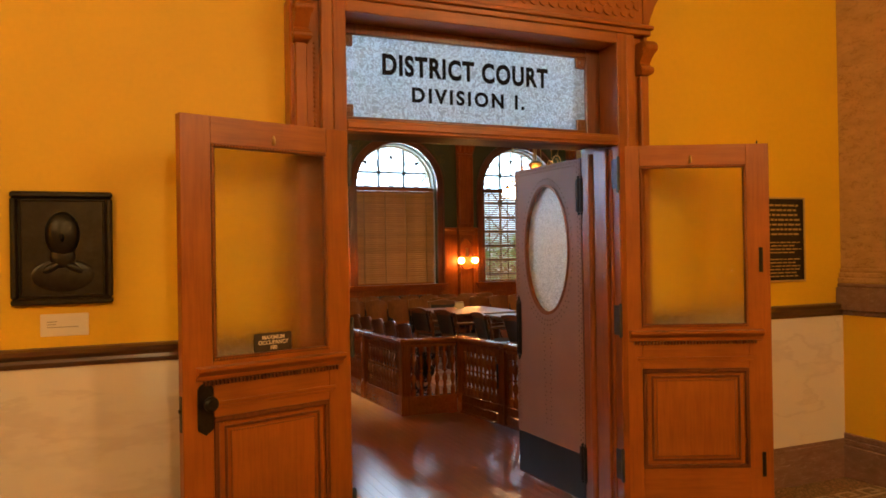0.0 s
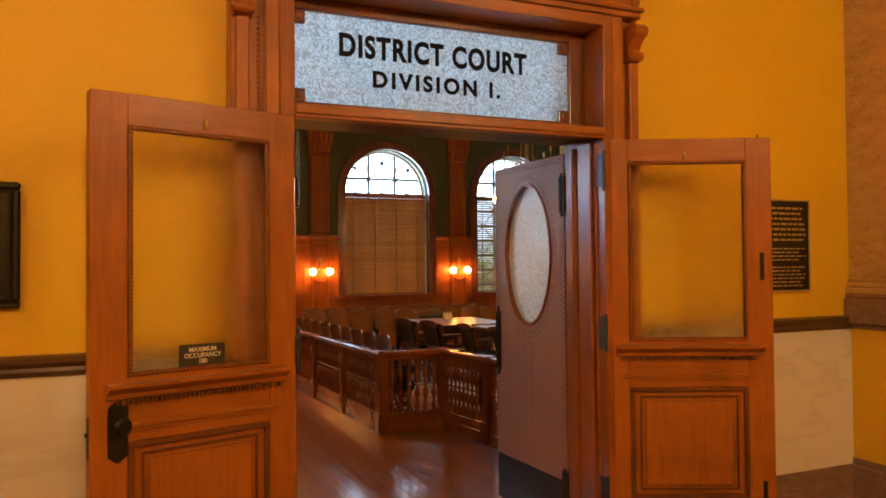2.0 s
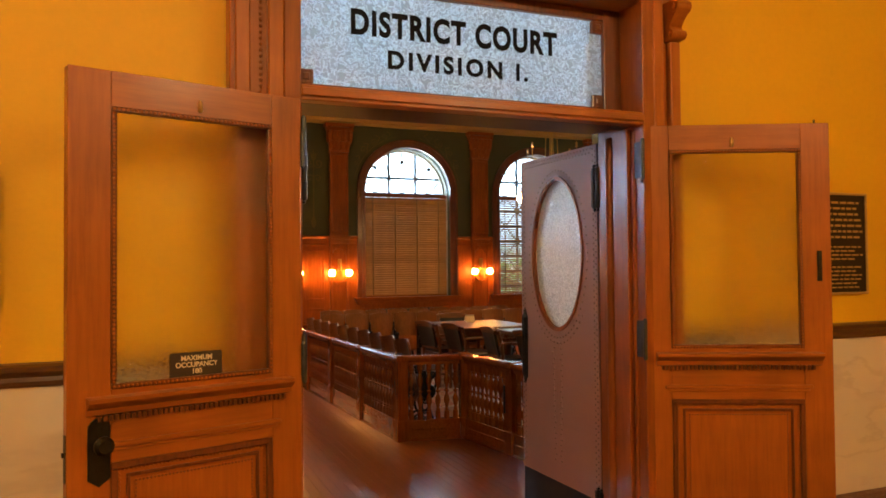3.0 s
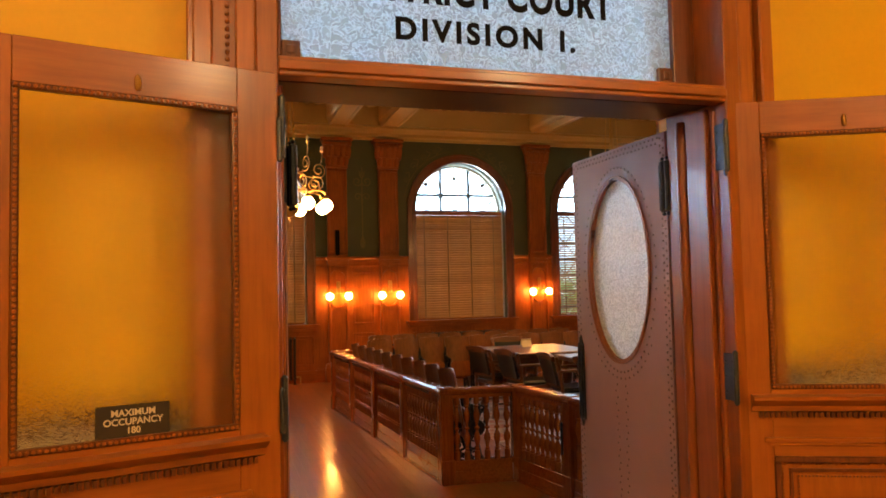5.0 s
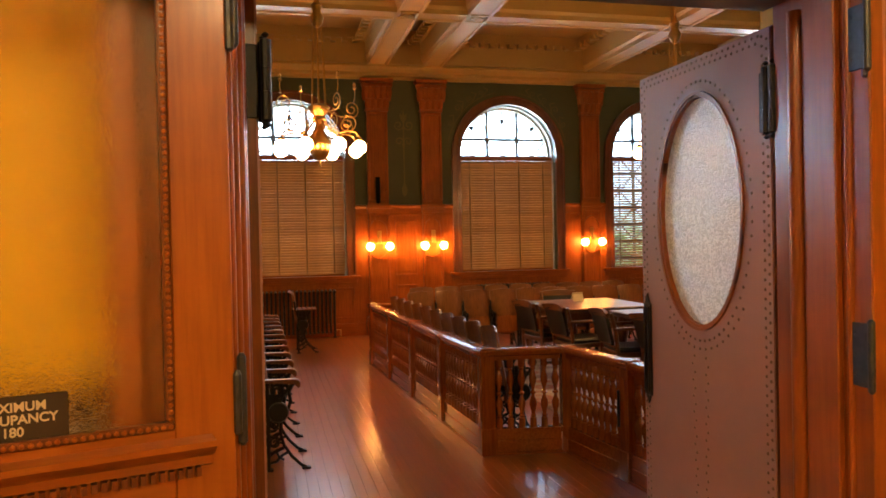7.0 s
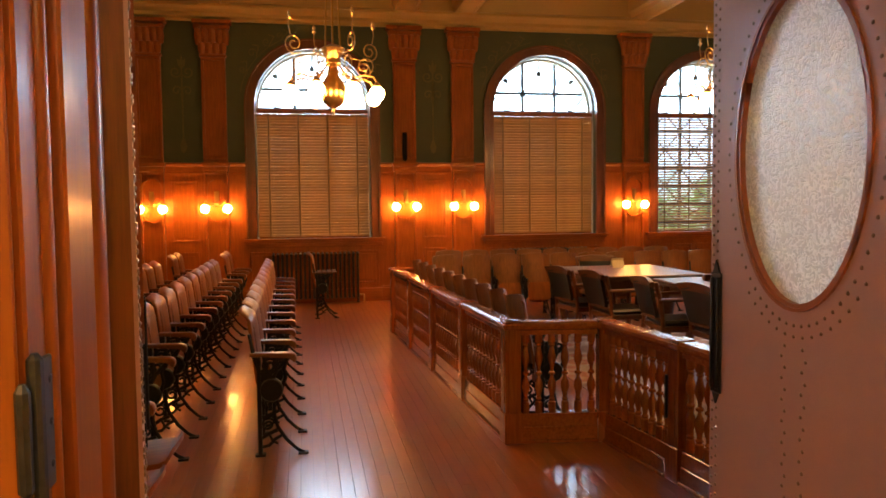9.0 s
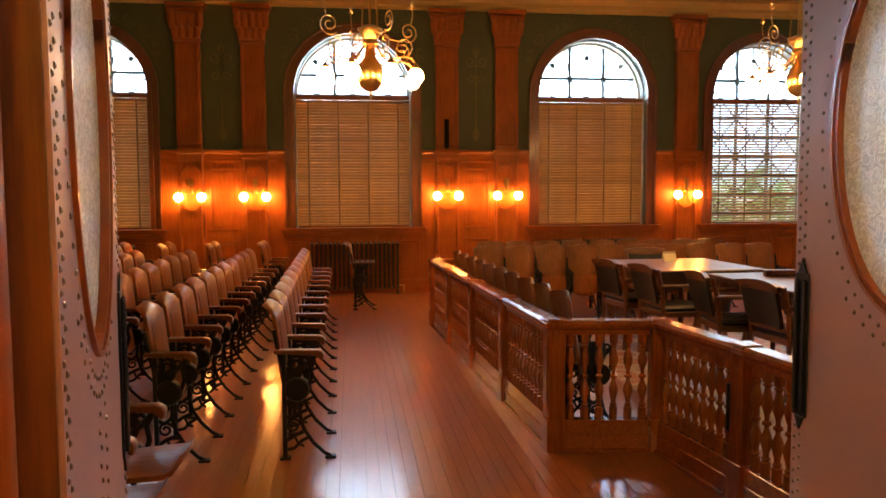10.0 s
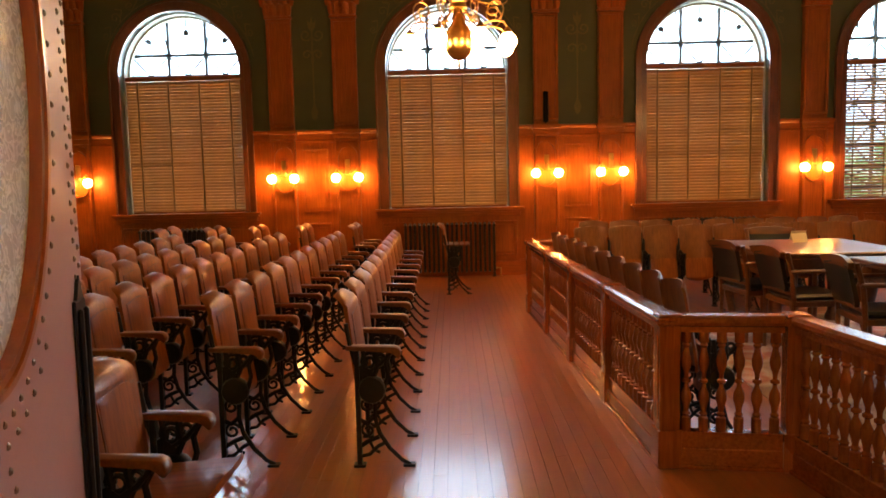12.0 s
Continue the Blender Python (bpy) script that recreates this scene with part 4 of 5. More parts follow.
def window(i, c, tilt):
    w = tagged(new("window_%d" % i), "tall arched window with iron tracery and wooden casing", "window", "courtroom windows", "structure")
    y = WIN_Y
    cs = bmesh.new()
    band(cs, arch_path(c, HALF, SILL), arch_path(c, HALF + 0.06, SILL), "y", y - 0.055, y + 0.10)
    band(cs, arch_path(c, HALF + 0.06, SILL), arch_path(c, HALF + 0.125, SILL), "y", y - 0.04, y)
    band(cs, arch_path(c, HALF + 0.125, SILL), arch_path(c, HALF + 0.15, SILL), "y", y - 0.06, y)
    part("casing", cs, SHADED_CASING, w, "moulded cherry wood casing, backlit shade in its dark colour")
    part("sill", boxes((c - HALF - 0.21, c + HALF + 0.21, y - 0.10, y + 0.1, SILL - 0.035, SILL), (c - HALF - 0.18, c + HALF + 0.18, y - 0.07, y, SILL - 0.065, SILL - 0.035), (c - HALF - 0.16, c + HALF + 0.16, y - 0.045, y, SILL - 0.13, SILL - 0.065), bevel=0.006), CHERRY_X, w, "moulded wooden sill")
    lin = bmesh.new()
    band(lin, arch_path(c, HALF - 0.015, SILL), arch_path(c, HALF, SILL), "y", y + 0.10, y + 0.44)
    part("reveal", lin, STONE, w, "pale plaster reveal")
    sash = bmesh.new()
    band(sash, arch_path(c, HALF - 0.04, SILL), arch_path(c, HALF - 0.015, SILL), "y", y + 0.24, y + 0.30)
    part("sash", sash, SASHPAINT, w)
    part("transom_rail", boxes((c - HALF + 0.015, c + HALF - 0.015, y + 0.20, y + 0.30, SPRING - 0.07, SPRING - 0.01), bevel=0.004), CHERRY_X, w)
    gl = part("pane", prism(bmesh.new(), arch_path(c, HALF - 0.06, SILL), "y", y + 0.268, y + 0.274), CLEAR, w, "clear window glass")
    gl.visible_shadow = False
    # iron tracery
    t = bmesh.new()
    Y = y + 0.335
    R = HALF - 0.02
    cell = 0.30
    def bar(p, q, r):
        tube(t, [(p[0], Y, p[1]), (q[0], Y, q[1])], r, 5)
    for x in (-0.27, 0.27):
        bar((c + x, SILL), (c + x, SPRING + math.sqrt(R * R - x * x)), 0.028)
    zs = [SPRING + 0.30 - cell * k for k in range(0, 8)]
    for z in zs:
        hw = math.sqrt(max(0.01, R * R - max(0, z - SPRING) ** 2))
        bar((c - hw, z), (c + hw, z), 0.025)
    for k, z in enumerate(zs):
        for x in (-0.81, -0.27, 0.27):
            x1 = x + 0.54
            if k + 1 < len(zs):
                bar((c + x, z), (c + x1, z - 2 * cell if k + 2 < len(zs) and k % 2 == 0 else z - cell), 0.013) if k % 2 == 0 else None
                bar((c + x1, z), (c + x, z - 2 * cell if k + 2 < len(zs) and k % 2 == 0 else z - cell), 0.013) if k % 2 == 0 else None
    for a in (40, 65, 90, 115, 140):
        e = (c + R * math.cos(radians(a)), SPRING + R * math.sin(radians(a)))
        bar((c + (0.27 if a < 90 else -0.27 if a > 90 else 0), SPRING + 0.30), e, 0.011)
    bar((c - 0.27, SPRING + 0.30), (c, SPRING + 0.62), 0.010)
    bar((c + 0.27, SPRING + 0.30), (c, SPRING + 0.62), 0.010)
    tr_ob = part("tracery", t, GLARE_IRON, w, "iron tracery bars, window glare painted in as grey")
    ro = bmesh.new()
    lathe(ro, [(0.018, -0.026), (0.042, -0.018), (0.042, 0.018), (0.018, 0.026)], 8)
    bmesh.ops.rotate(ro, verts=ro.verts, matrix=Euler((radians(90), 0, 0)).to_matrix())
    rm = mesh_of("rosette", ro, GLARE_IRON)
    spots = [(x, z) for z in zs[::1] for x in (-0.27, 0.27)] + [(0, SPRING + 0.62), (-0.54, SPRING + 0.0), (0.54, SPRING + 0.0), (0, SPRING), (-0.55, SPRING + 0.5), (0.55, SPRING + 0.5)]
    for x, z in spots:
        r = part("rosette", rm, None, tr_ob)
        r.location = (c + x, Y, z)
    # Venetian blind
    bl = thing("venetian_blind", "closed brown wooden venetian blind" if tilt > 40 else "half-open brown wooden venetian blind letting daylight through", "blind", "window blinds", pose(c, y + 0.135, 0))
    part("head_rail", boxes((-0.83, 0.83, -0.03, 0.03, SPRING - 0.085, SPRING - 0.03), bevel=0.004), CHERRY_X, bl)
    rng = random.Random(i)
    z = SPRING - 0.11
    while z > SILL + 0.035:
        s = part("slat", slat_me, None, bl)
        s.location = (rng.uniform(-0.002, 0.002), 0, z)
        s.rotation_euler = (radians(tilt + rng.uniform(-3, 3)), radians(rng.uniform(-0.12, 0.12)), 0)
        z -= 0.043
    part("bottom_rail", boxes((-0.825, 0.825, -0.02, 0.02, SILL + 0.0, SILL + 0.025), bevel=0.004), CHERRY_X, bl)
    for x in (-0.66, -0.22, 0.22, 0.66):
        part("tape", boxes((x - 0.010, x + 0.010, -0.030, -0.028, SILL + 0.03, SPRING - 0.08)), SLATTAPE, bl, "woven ladder tape")
    return w


for i, c in enumerate(WINDOWS):
    window(i + 1, c, 34 if i == 4 else 62)


def radiator(c, half=0.62):
    r = thing("radiator", "dark painted cast-iron column radiator below the window", "radiator", "radiators", pose(c, WIN_Y - 0.16, 0))
    sec = bmesh.new()
    for yy in (-0.05, 0.05):
        tube(sec, [(0, yy, 0.09), (0, yy, 0.72)], 0.017, 6)
    tube(sec, [(0, -0.07, 0.73), (0, 0, 0.755), (0, 0.07, 0.73)], 0.021, 6)
    tube(sec, [(0, -0.07, 0.10), (0, 0, 0.085), (0, 0.07, 0.10)], 0.021, 6)
    me = mesh_of("section", sec, RADIATOR, True)
    n = 20
    for i in range(n):
        s = part("section", me, None, r)
        s.location = (-half + 2 * half * i / (n - 1), 0, 0)
    for x in (-half, half):
        part("foot", lathe(bmesh.new(), [(0.03, 0), (0.018, 0.03), (0.018, 0.08)], 8, (x, 0, 0)), RADIATOR, r)
    part("valve", tube(bmesh.new(), [(half + 0.02, 0, 0.12), (half + 0.09, 0, 0.12), (half + 0.09, 0, 0.0)], 0.014), BRASS, r)


for c in WINDOWS[1:4]:
    radiator(c)

# wainscot of the window wall
WZ = 2.10
edges = [RX0] + [e for c in WINDOWS for e in (c - HALF - 0.15, c + HALF + 0.15)] + [RX1]
for k, (a, b) in enumerate(zip(edges[::2], edges[1::2])):
    if b - a < 0.05:
        continue
    d = tagged(new("wainscot_window_%d" % (k + 1)), "reddish cherry wood wall panelling with moulded cap", "wall panelling", "", "structure")
    part("backing", boxes((a, b, WIN_Y - 0.022, WIN_Y, 0, WZ - 0.02)), CHERRY, d)
    part("cap_rail", prism(bmesh.new(), [(WIN_Y, 1.93), (WIN_Y - 0.03, 1.93), (WIN_Y - 0.036, 1.96), (WIN_Y - 0.03, 1.975), (WIN_Y - 0.03, 2.05), (WIN_Y - 0.06, 2.08), (WIN_Y - 0.06, 2.105), (WIN_Y, 2.115)], "x", a, b), CHERRY_X, d)
    part("skirting", boxes((a, b, WIN_Y - 0.045, WIN_Y - 0.022, 0, 0.20), (a, b, WIN_Y - 0.037, WIN_Y - 0.022, 0.20, 0.23), bevel=0.004), CHERRY_X, d)
    inside = sorted(x for x in PIL if a < x < b)
    marks = [a] + [v for x in inside for v in (x - 0.205, x + 0.205)] + [b]
    for p, q in zip(marks[::2], marks[1::2]):
        if q - p < 0.30:
            continue
        for z0, z1 in ((0.30, 0.80), (0.95, 1.85)):
            f = bmesh.new()
            strip(f, p + 0.06, q - 0.06, z0, z1, 0.028, WIN_Y - 0.036, WIN_Y - 0.022, 0.005)
            box(f, p + 0.12, q - 0.12, WIN_Y - 0.03, WIN_Y - 0.022, z0 + 0.06, z1 - 0.06, 0.004)
            part("raised_panel", f, CHERRY, d)
for k, c in enumerate(WINDOWS):
    d = tagged(new("wainscot_apron_%d" % (k + 1)), "reddish cherry wood panelling under the window sill", "wall panelling", "", "structure")
    a, b = c - HALF - 0.15, c + HALF + 0.15
    part("backing", boxes((a, b, WIN_Y - 0.022, WIN_Y, 0, SILL - 0.13)), CHERRY, d)
    part("skirting", boxes((a, b, WIN_Y - 0.045, WIN_Y - 0.022, 0, 0.20), bevel=0.004), CHERRY_X, d)
    n = 5 if k == 4 else 4
    for j in range(n):
        p, q = a + (b - a) * j / n, a + (b - a) * (j + 1) / n
        f = bmesh.new()
        strip(f, p + 0.04, q - 0.04, 0.28, 0.78, 0.024, WIN_Y - 0.036, WIN_Y - 0.022, 0.005)
        box(f, p + 0.09, q - 0.09, WIN_Y - 0.03, WIN_Y - 0.022, 0.33, 0.73, 0.004)
        part("raised_panel", f, CHERRY, d)


def acanthus(w, h, out):
    """A curled leaf, h high, its tip bent outwards (-y) by out."""
    bm = bmesh.new()
    rows = []
    for i in range(6):
        v = i / 5
        z = h * min(v * 1.15, 1.0 - 0.6 * max(0, v - 0.82))
        y = -out * v ** 2.2 - 0.012
        hw = w * (0.55 + 0.45 * math.sin(math.pi * min(1, v * 0.9 + 0.1))) * (1 - 0.7 * max(0, v - 0.6))
        rows.append([bm.verts.new((-hw, y + 0.012, z)), bm.verts.new((-hw * 0.45, y - 0.004, z)), bm.verts.new((0, y - 0.012, z + 0.004)), bm.verts.new((hw * 0.45, y - 0.004, z)), bm.verts.new((hw, y + 0.012, z))])
    for a, b in zip(rows, rows[1:]):
        for j in range(4):
            bm.faces.new((a[j], a[j + 1], b[j + 1], b[j]))
    r = bmesh.ops.extrude_face_region(bm, geom=bm.faces[:])
    bmesh.ops.translate(bm, verts=[v for v in r["geom"] if isinstance(v, bmesh.types.BMVert)], vec=(0, 0.008, 0))
    return bm


leaf_big, leaf_small = mesh_of("leaf", acanthus(0.055, 0.24, 0.09), CHERRY, True), mesh_of("leaf", acanthus(0.05, 0.16, 0.06), CHERRY, True)


def pilaster(k, x):
    p = tagged(new("pilaster_%d" % k), "fluted-edge cherry wood pilaster with leafy capital", "pilaster", "pilasters", "structure")
    p.location = (x, WIN_Y, 0)
    part("base", boxes((-0.235, 0.235, -0.125, -0.002, 0, 0.24), (-0.225, 0.225, -0.115, -0.002, 0.24, 0.28), (-0.215, 0.215, -0.105, -0.002, 0.28, 0.30), bevel=0.006), CHERRY, p)
    sh = boxes((-0.17, 0.17, -0.075, -0.002, 0.30, 3.64))
    strip(sh, -0.17, 0.17, 2.16, 3.62, 0.042, -0.104, -0.075, 0.008)
    strip(sh, -0.17, 0.17, 0.32, 1.98, 0.042, -0.104, -0.075, 0.008)
    part("shaft", sh, CHERRY, p)
    part("band", boxes((-0.185, 0.185, -0.11, -0.002, 1.98, 2.02), (-0.20, 0.20, -0.125, -0.002, 2.05, 2.11), (-0.18, 0.18, -0.10, -0.002, 2.02, 2.05), bevel=0.005), CHERRY_X, p)
    cart = bmesh.new()
    path = ellipse(0, 1.70, 0.125, 0.16, 13, 0, math.pi) + ellipse(0, 1.42, 0.125, 0.16, 13, math.pi, 2 * math.pi)
    path2 = ellipse(0, 1.70, 0.155, 0.19, 13, 0, math.pi) + ellipse(0, 1.42, 0.155, 0.19, 13, math.pi, 2 * math.pi)
    band(cart, path, path2, "y", -0.122, -0.075, closed=True)
    prism(cart, path, "y", -0.085, -0.075)
    part("cartouche", cart, CHERRY, p, "oval moulded backboard")
    cap = bmesh.new()
    prism(cap, [(-0.17, 3.66), (0.17, 3.66), (0.20, 3.95), (0.245, 4.08), (-0.245, 4.08), (-0.20, 3.95)], "y", -0.12, -0.002)
    box(cap, -0.19, 0.19, -0.11, -0.002, 3.63, 3.665, 0.006)
    box(cap, -0.27, 0.27, -0.175, -0.002, 4.09, 4.15, 0.008)
    for s in (-1, 1):
        for r in (0.05, 0.03):
            bmesh.ops.create_cone(cap, cap_ends=True, segments=14, radius1=r, radius2=r, depth=0.05 + (0.05 - r), matrix=Matrix.Translation((s * 0.205, -0.145, 4.035)) @ Euler((radians(90), 0, 0)).to_matrix().to_4x4())
    capital = part("capital", cap, CHERRY, p, "carved leafy capital")
    for x0 in (-0.15, -0.05, 0.05, 0.15):
        l = part("leaf", leaf_small, None, capital)
        l.location = (x0, -0.12, 3.67)
    for x0 in (-0.19, -0.1, 0, 0.1, 0.19):
        l = part("leaf", leaf_big, None, capital)
        l.location = (x0, -0.118, 3.79)


def sconce(x):
    s = thing("wall_sconce", "brass wall sconce with two lit opal globes", "sconce", "wall sconces", pose(x, WIN_Y - 0.085, 1.45))
    part("backplate", boxes((-0.035, 0.035, -0.018, 0.0, 0.02, 0.24), (-0.022, 0.022, -0.03, -0.018, 0.06, 0.2), bevel=0.006), BRASS, s, "embossed brass plate")
    for d in (-1, 1):
        arm = bmesh.new()
        tube(arm, [(0, -0.02, 0.07), (d * 0.05, -0.05, 0.03), (d * 0.10, -0.07, 0.05), (d * 0.14, -0.075, 0.11), (d * 0.158, -0.075, 0.09), (d * 0.158, -0.075, 0.055)], 0.006, 6)
        lathe(arm, [(0.012, 0.03), (0.03, 0.04), (0.022, 0.062), (0.01, 0.07)], 10, (d * 0.158, -0.075, 0))
        part("arm", arm, BRASS, s, smooth=True)
        g = bmesh.new()
        bmesh.ops.create_uvsphere(g, u_segments=16, v_segments=10, radius=0.062, matrix=Matrix.Translation((d * 0.158, -0.075, -0.015)))
        part("globe", g, LAMP, s, "lit opal globe", smooth=True)


for k, x in enumerate(PIL):
    pilaster(k + 1, x)
    sconce(x)

bx = thing("wall_switch_box", "small black thermostat box on a pilaster", "box", "", pose(3.0, WIN_Y - 0.093, 2.35))
part("case", boxes((-0.035, 0.035, -0.04, 0, -0.21, 0.21), bevel=0.006), BLACK, bx)
part("knob", lathe(bmesh.new(), [(0.012, -0.225), (0.012, -0.21)], 8, (0, -0.02, 0)), BLACK, bx)


def stencil(x, k):
    """Faded gilt stencil: stem, drop, paired scrolls and a lily."""
    s = tagged(new("stencil_%d" % k), "faded gilt stencilled lily ornament on green plaster", "ornament", "stencils", "structure")
    bm = bmesh.new()
    Y = WIN_Y - 0.003
    def ribbon(pts, w):
        for (x0, z0), (x1, z1) in zip(pts, pts[1:]):
            d = Vector((x1 - x0, z1 - z0))
            n = Vector((-d.y, d.x)).normalized() * w
            prism(bm, [(x0 + n.x, z0 + n.y), (x1 + n.x, z1 + n.y), (x1 - n.x, z1 - n.y), (x0 - n.x, z0 - n.y)], "y", Y, Y + 0.002)
    ribbon([(x, 2.42), (x, 3.5)], 0.010)
    prism(bm, [(x, 2.50), (x - 0.05, 2.36), (x - 0.035, 2.28), (x, 2.24), (x + 0.035, 2.28), (x + 0.05, 2.36)], "y", Y, Y + 0.002)
    for d in (-1, 1):
        ribbon([(x, 3.0)] + [(x + d * (p[0]), p[1]) for p in spiral((0.075, 3.15), 0.075, 0.02, math.pi * 1.2, -1.2, 18)], 0.011)
        ribbon([(x, 3.2)] + [(x + d * (p[0]), p[1]) for p in spiral((0.085, 3.42), 0.085, 0.02, math.pi * 1.1, 1.25, 18)], 0.011)
        prism(bm, [(x, 3.45), (x + d * 0.05, 3.52), (x + d * 0.06, 3.62), (x + d * 0.02, 3.58)], "y", Y, Y + 0.002)
    prism(bm, [(x, 3.48), (x + 0.022, 3.58), (x, 3.68), (x - 0.022, 3.58)], "y", Y, Y + 0.002)
    part("ornament", bm, GILT, s)


stencil(-0.23, 1)
stencil(3.46, 2)



def spandrel(c, d, k):
    """Faded gilt scrollwork beside a window's arch; d: its side."""
    s = tagged(new("stencil_%d" % k), "faded gilt stencilled scrolls beside the window arch", "ornament", "stencils", "structure")
    bm = bmesh.new()
    Y = WIN_Y - 0.003
    def ribbon(pts, w):
        for (x0, z0), (x1, z1) in zip(pts, pts[1:]):
            n = Vector((z0 - z1, x1 - x0)).normalized() * w
            prism(bm, [(x0 + n.x, z0 + n.y), (x1 + n.x, z1 + n.y), (x1 - n.x, z1 - n.y), (x0 - n.x, z0 - n.y)], "y", Y, Y + 0.002)
    def on(r, a):
        return c + d * r * math.cos(radians(a)), SPRING + r * math.sin(radians(a))
    ribbon([on(1.07, a) for a in range(12, 79, 6)], 0.006)
    for a, r, turn in ((28, 0.05, 1), (42, 0.075, -1), (55, 0.06, 1), (66, 0.05, -1)):
        x, z = on(1.09 + r, a)
        ribbon([(c + d * (px - c), pz) for px, pz in spiral((c + d * (x - c), z), r, 0.012, radians(a + 180), 1.3 * turn, 16)], 0.006)
        ribbon([on(1.08, a), on(1.10 + r, a + 7), on(1.13 + r * 1.6, a + 4)], 0.008)
    part("ornament", bm, GILT, s)


for k, (c, d) in enumerate((c, d) for c in WINDOWS[1:4] for d in (-1, 1)):
    spandrel(c, d, k + 3)

# ---- chandeliers ----


def chandelier(x, y):
    c = thing("chandelier", "ornate brass chandelier with lit opal globes and scrolls", "chandelier", "chandeliers", pose(x, y, 0))
    st = bmesh.new()
    tube(st, [(0, 0, 3.95), (0, 0, CEIL)], 0.014, 8)
    lathe(st, [(0.02, 3.66), (0.055, 3.70), (0.07, 3.76), (0.04, 3.82), (0.05, 3.86), (0.06, 3.88), (0.03, 3.92), (0.02, 3.96)], 14)
    part("stem", st, BRASS, c, smooth=True)
    for k in range(4):
        a = radians(45 + 90 * k)
        rods = bmesh.new()
        tube(rods, [(0.055 * math.cos(a), 0.055 * math.sin(a), 3.70), (0.075 * math.cos(a), 0.075 * math.sin(a), 3.30), (0.095 * math.cos(a), 0.095 * math.sin(a), 2.86)], 0.006, 6)
        part("rod", rods, BRASS, c)
    part("rod", tube(bmesh.new(), [(0, 0, 3.70), (0, 0, 2.62)], 0.010, 6), BRASS, c)
    body = bmesh.new()
    lathe(body, [(0.004, 2.27), (0.014, 2.29), (0.010, 2.335), (0.055, 2.35), (0.095, 2.39), (0.115, 2.46), (0.112, 2.53), (0.085, 2.59), (0.05, 2.64), (0.04, 2.70), (0.075, 2.74), (0.06, 2.78), (0.10, 2.84), (0.11, 2.87), (0.05, 2.90)], 18)
    part("body", body, BRASS, c, "rounded brass bowl with finial", smooth=True)
    for k in range(8):
        a = radians(22.5 + 45 * k)
        ca, sa = math.cos(a), math.sin(a)
        def at(r, z):
            return (r * ca, r * sa, z)
        arm = bmesh.new()
        tube(arm, [at(0.06, 2.72), at(0.12, 2.64), at(0.20, 2.60), at(0.30, 2.62), at(0.38, 2.60), at(0.41, 2.55)], 0.009, 6)
        tube(arm, [at(r, z) for r, z in spiral((0.30, 2.70), 0.09, 0.015, -math.pi / 2, 1.6, 22)], 0.006, 5)
        if k % 2 == 0:
            tube(arm, [at(0.09, 2.84), at(0.2, 2.80), at(0.31, 2.79)] + [at(r, z) for r, z in spiral((0.37, 2.88), 0.095, 0.02, -math.pi * 0.75, 1.7, 22)], 0.006, 5)
            tube(arm, [at(0.40, 2.96), at(0.415, 3.03), at(0.41, 3.10)], 0.005, 5)
            lathe(arm, [(0.004, 0), (0.022, 0.02), (0.008, 0.03), (0.016, 0.06), (0.003, 0.08)], 8, at(0.41, 3.08))
        lathe(arm, [(0.012, 2.50), (0.036, 2.515), (0.026, 2.54), (0.01, 2.555)], 10, at(0.41, 0))
        br = part("arm", arm, BRASS, c, smooth=True)
        g = bmesh.new()
        bmesh.ops.create_uvsphere(g, u_segments=16, v_segments=10, radius=0.068, matrix=Matrix.Translation(at(0.41, 2.45)))
        part("globe", g, CHANDELIER_LAMP, br, "lit opal globe", smooth=True)


chandelier(1.76, 9.41)
chandelier(5.72, 9.41)

# ---- railing ----
BAL = [(0.0236, 0.18), (0.0236, 0.245), (0.0137, 0.252), (0.0212, 0.262), (0.0126, 0.275), (0.0168, 0.30), (0.0265, 0.335), (0.0248, 0.365), (0.0115, 0.395), (0.0105, 0.41), (0.0212, 0.418), (0.0212, 0.428), (0.0105, 0.436),
       (0.0115, 0.46), (0.0248, 0.50), (0.0265, 0.525), (0.0168, 0.565), (0.0126, 0.585), (0.0212, 0.597), (0.0137, 0.607), (0.0236, 0.612), (0.0236, 0.665)]
baluster_me = mesh_of("baluster", lathe(bmesh.new(), BAL, 10), RAILWOOD, True)


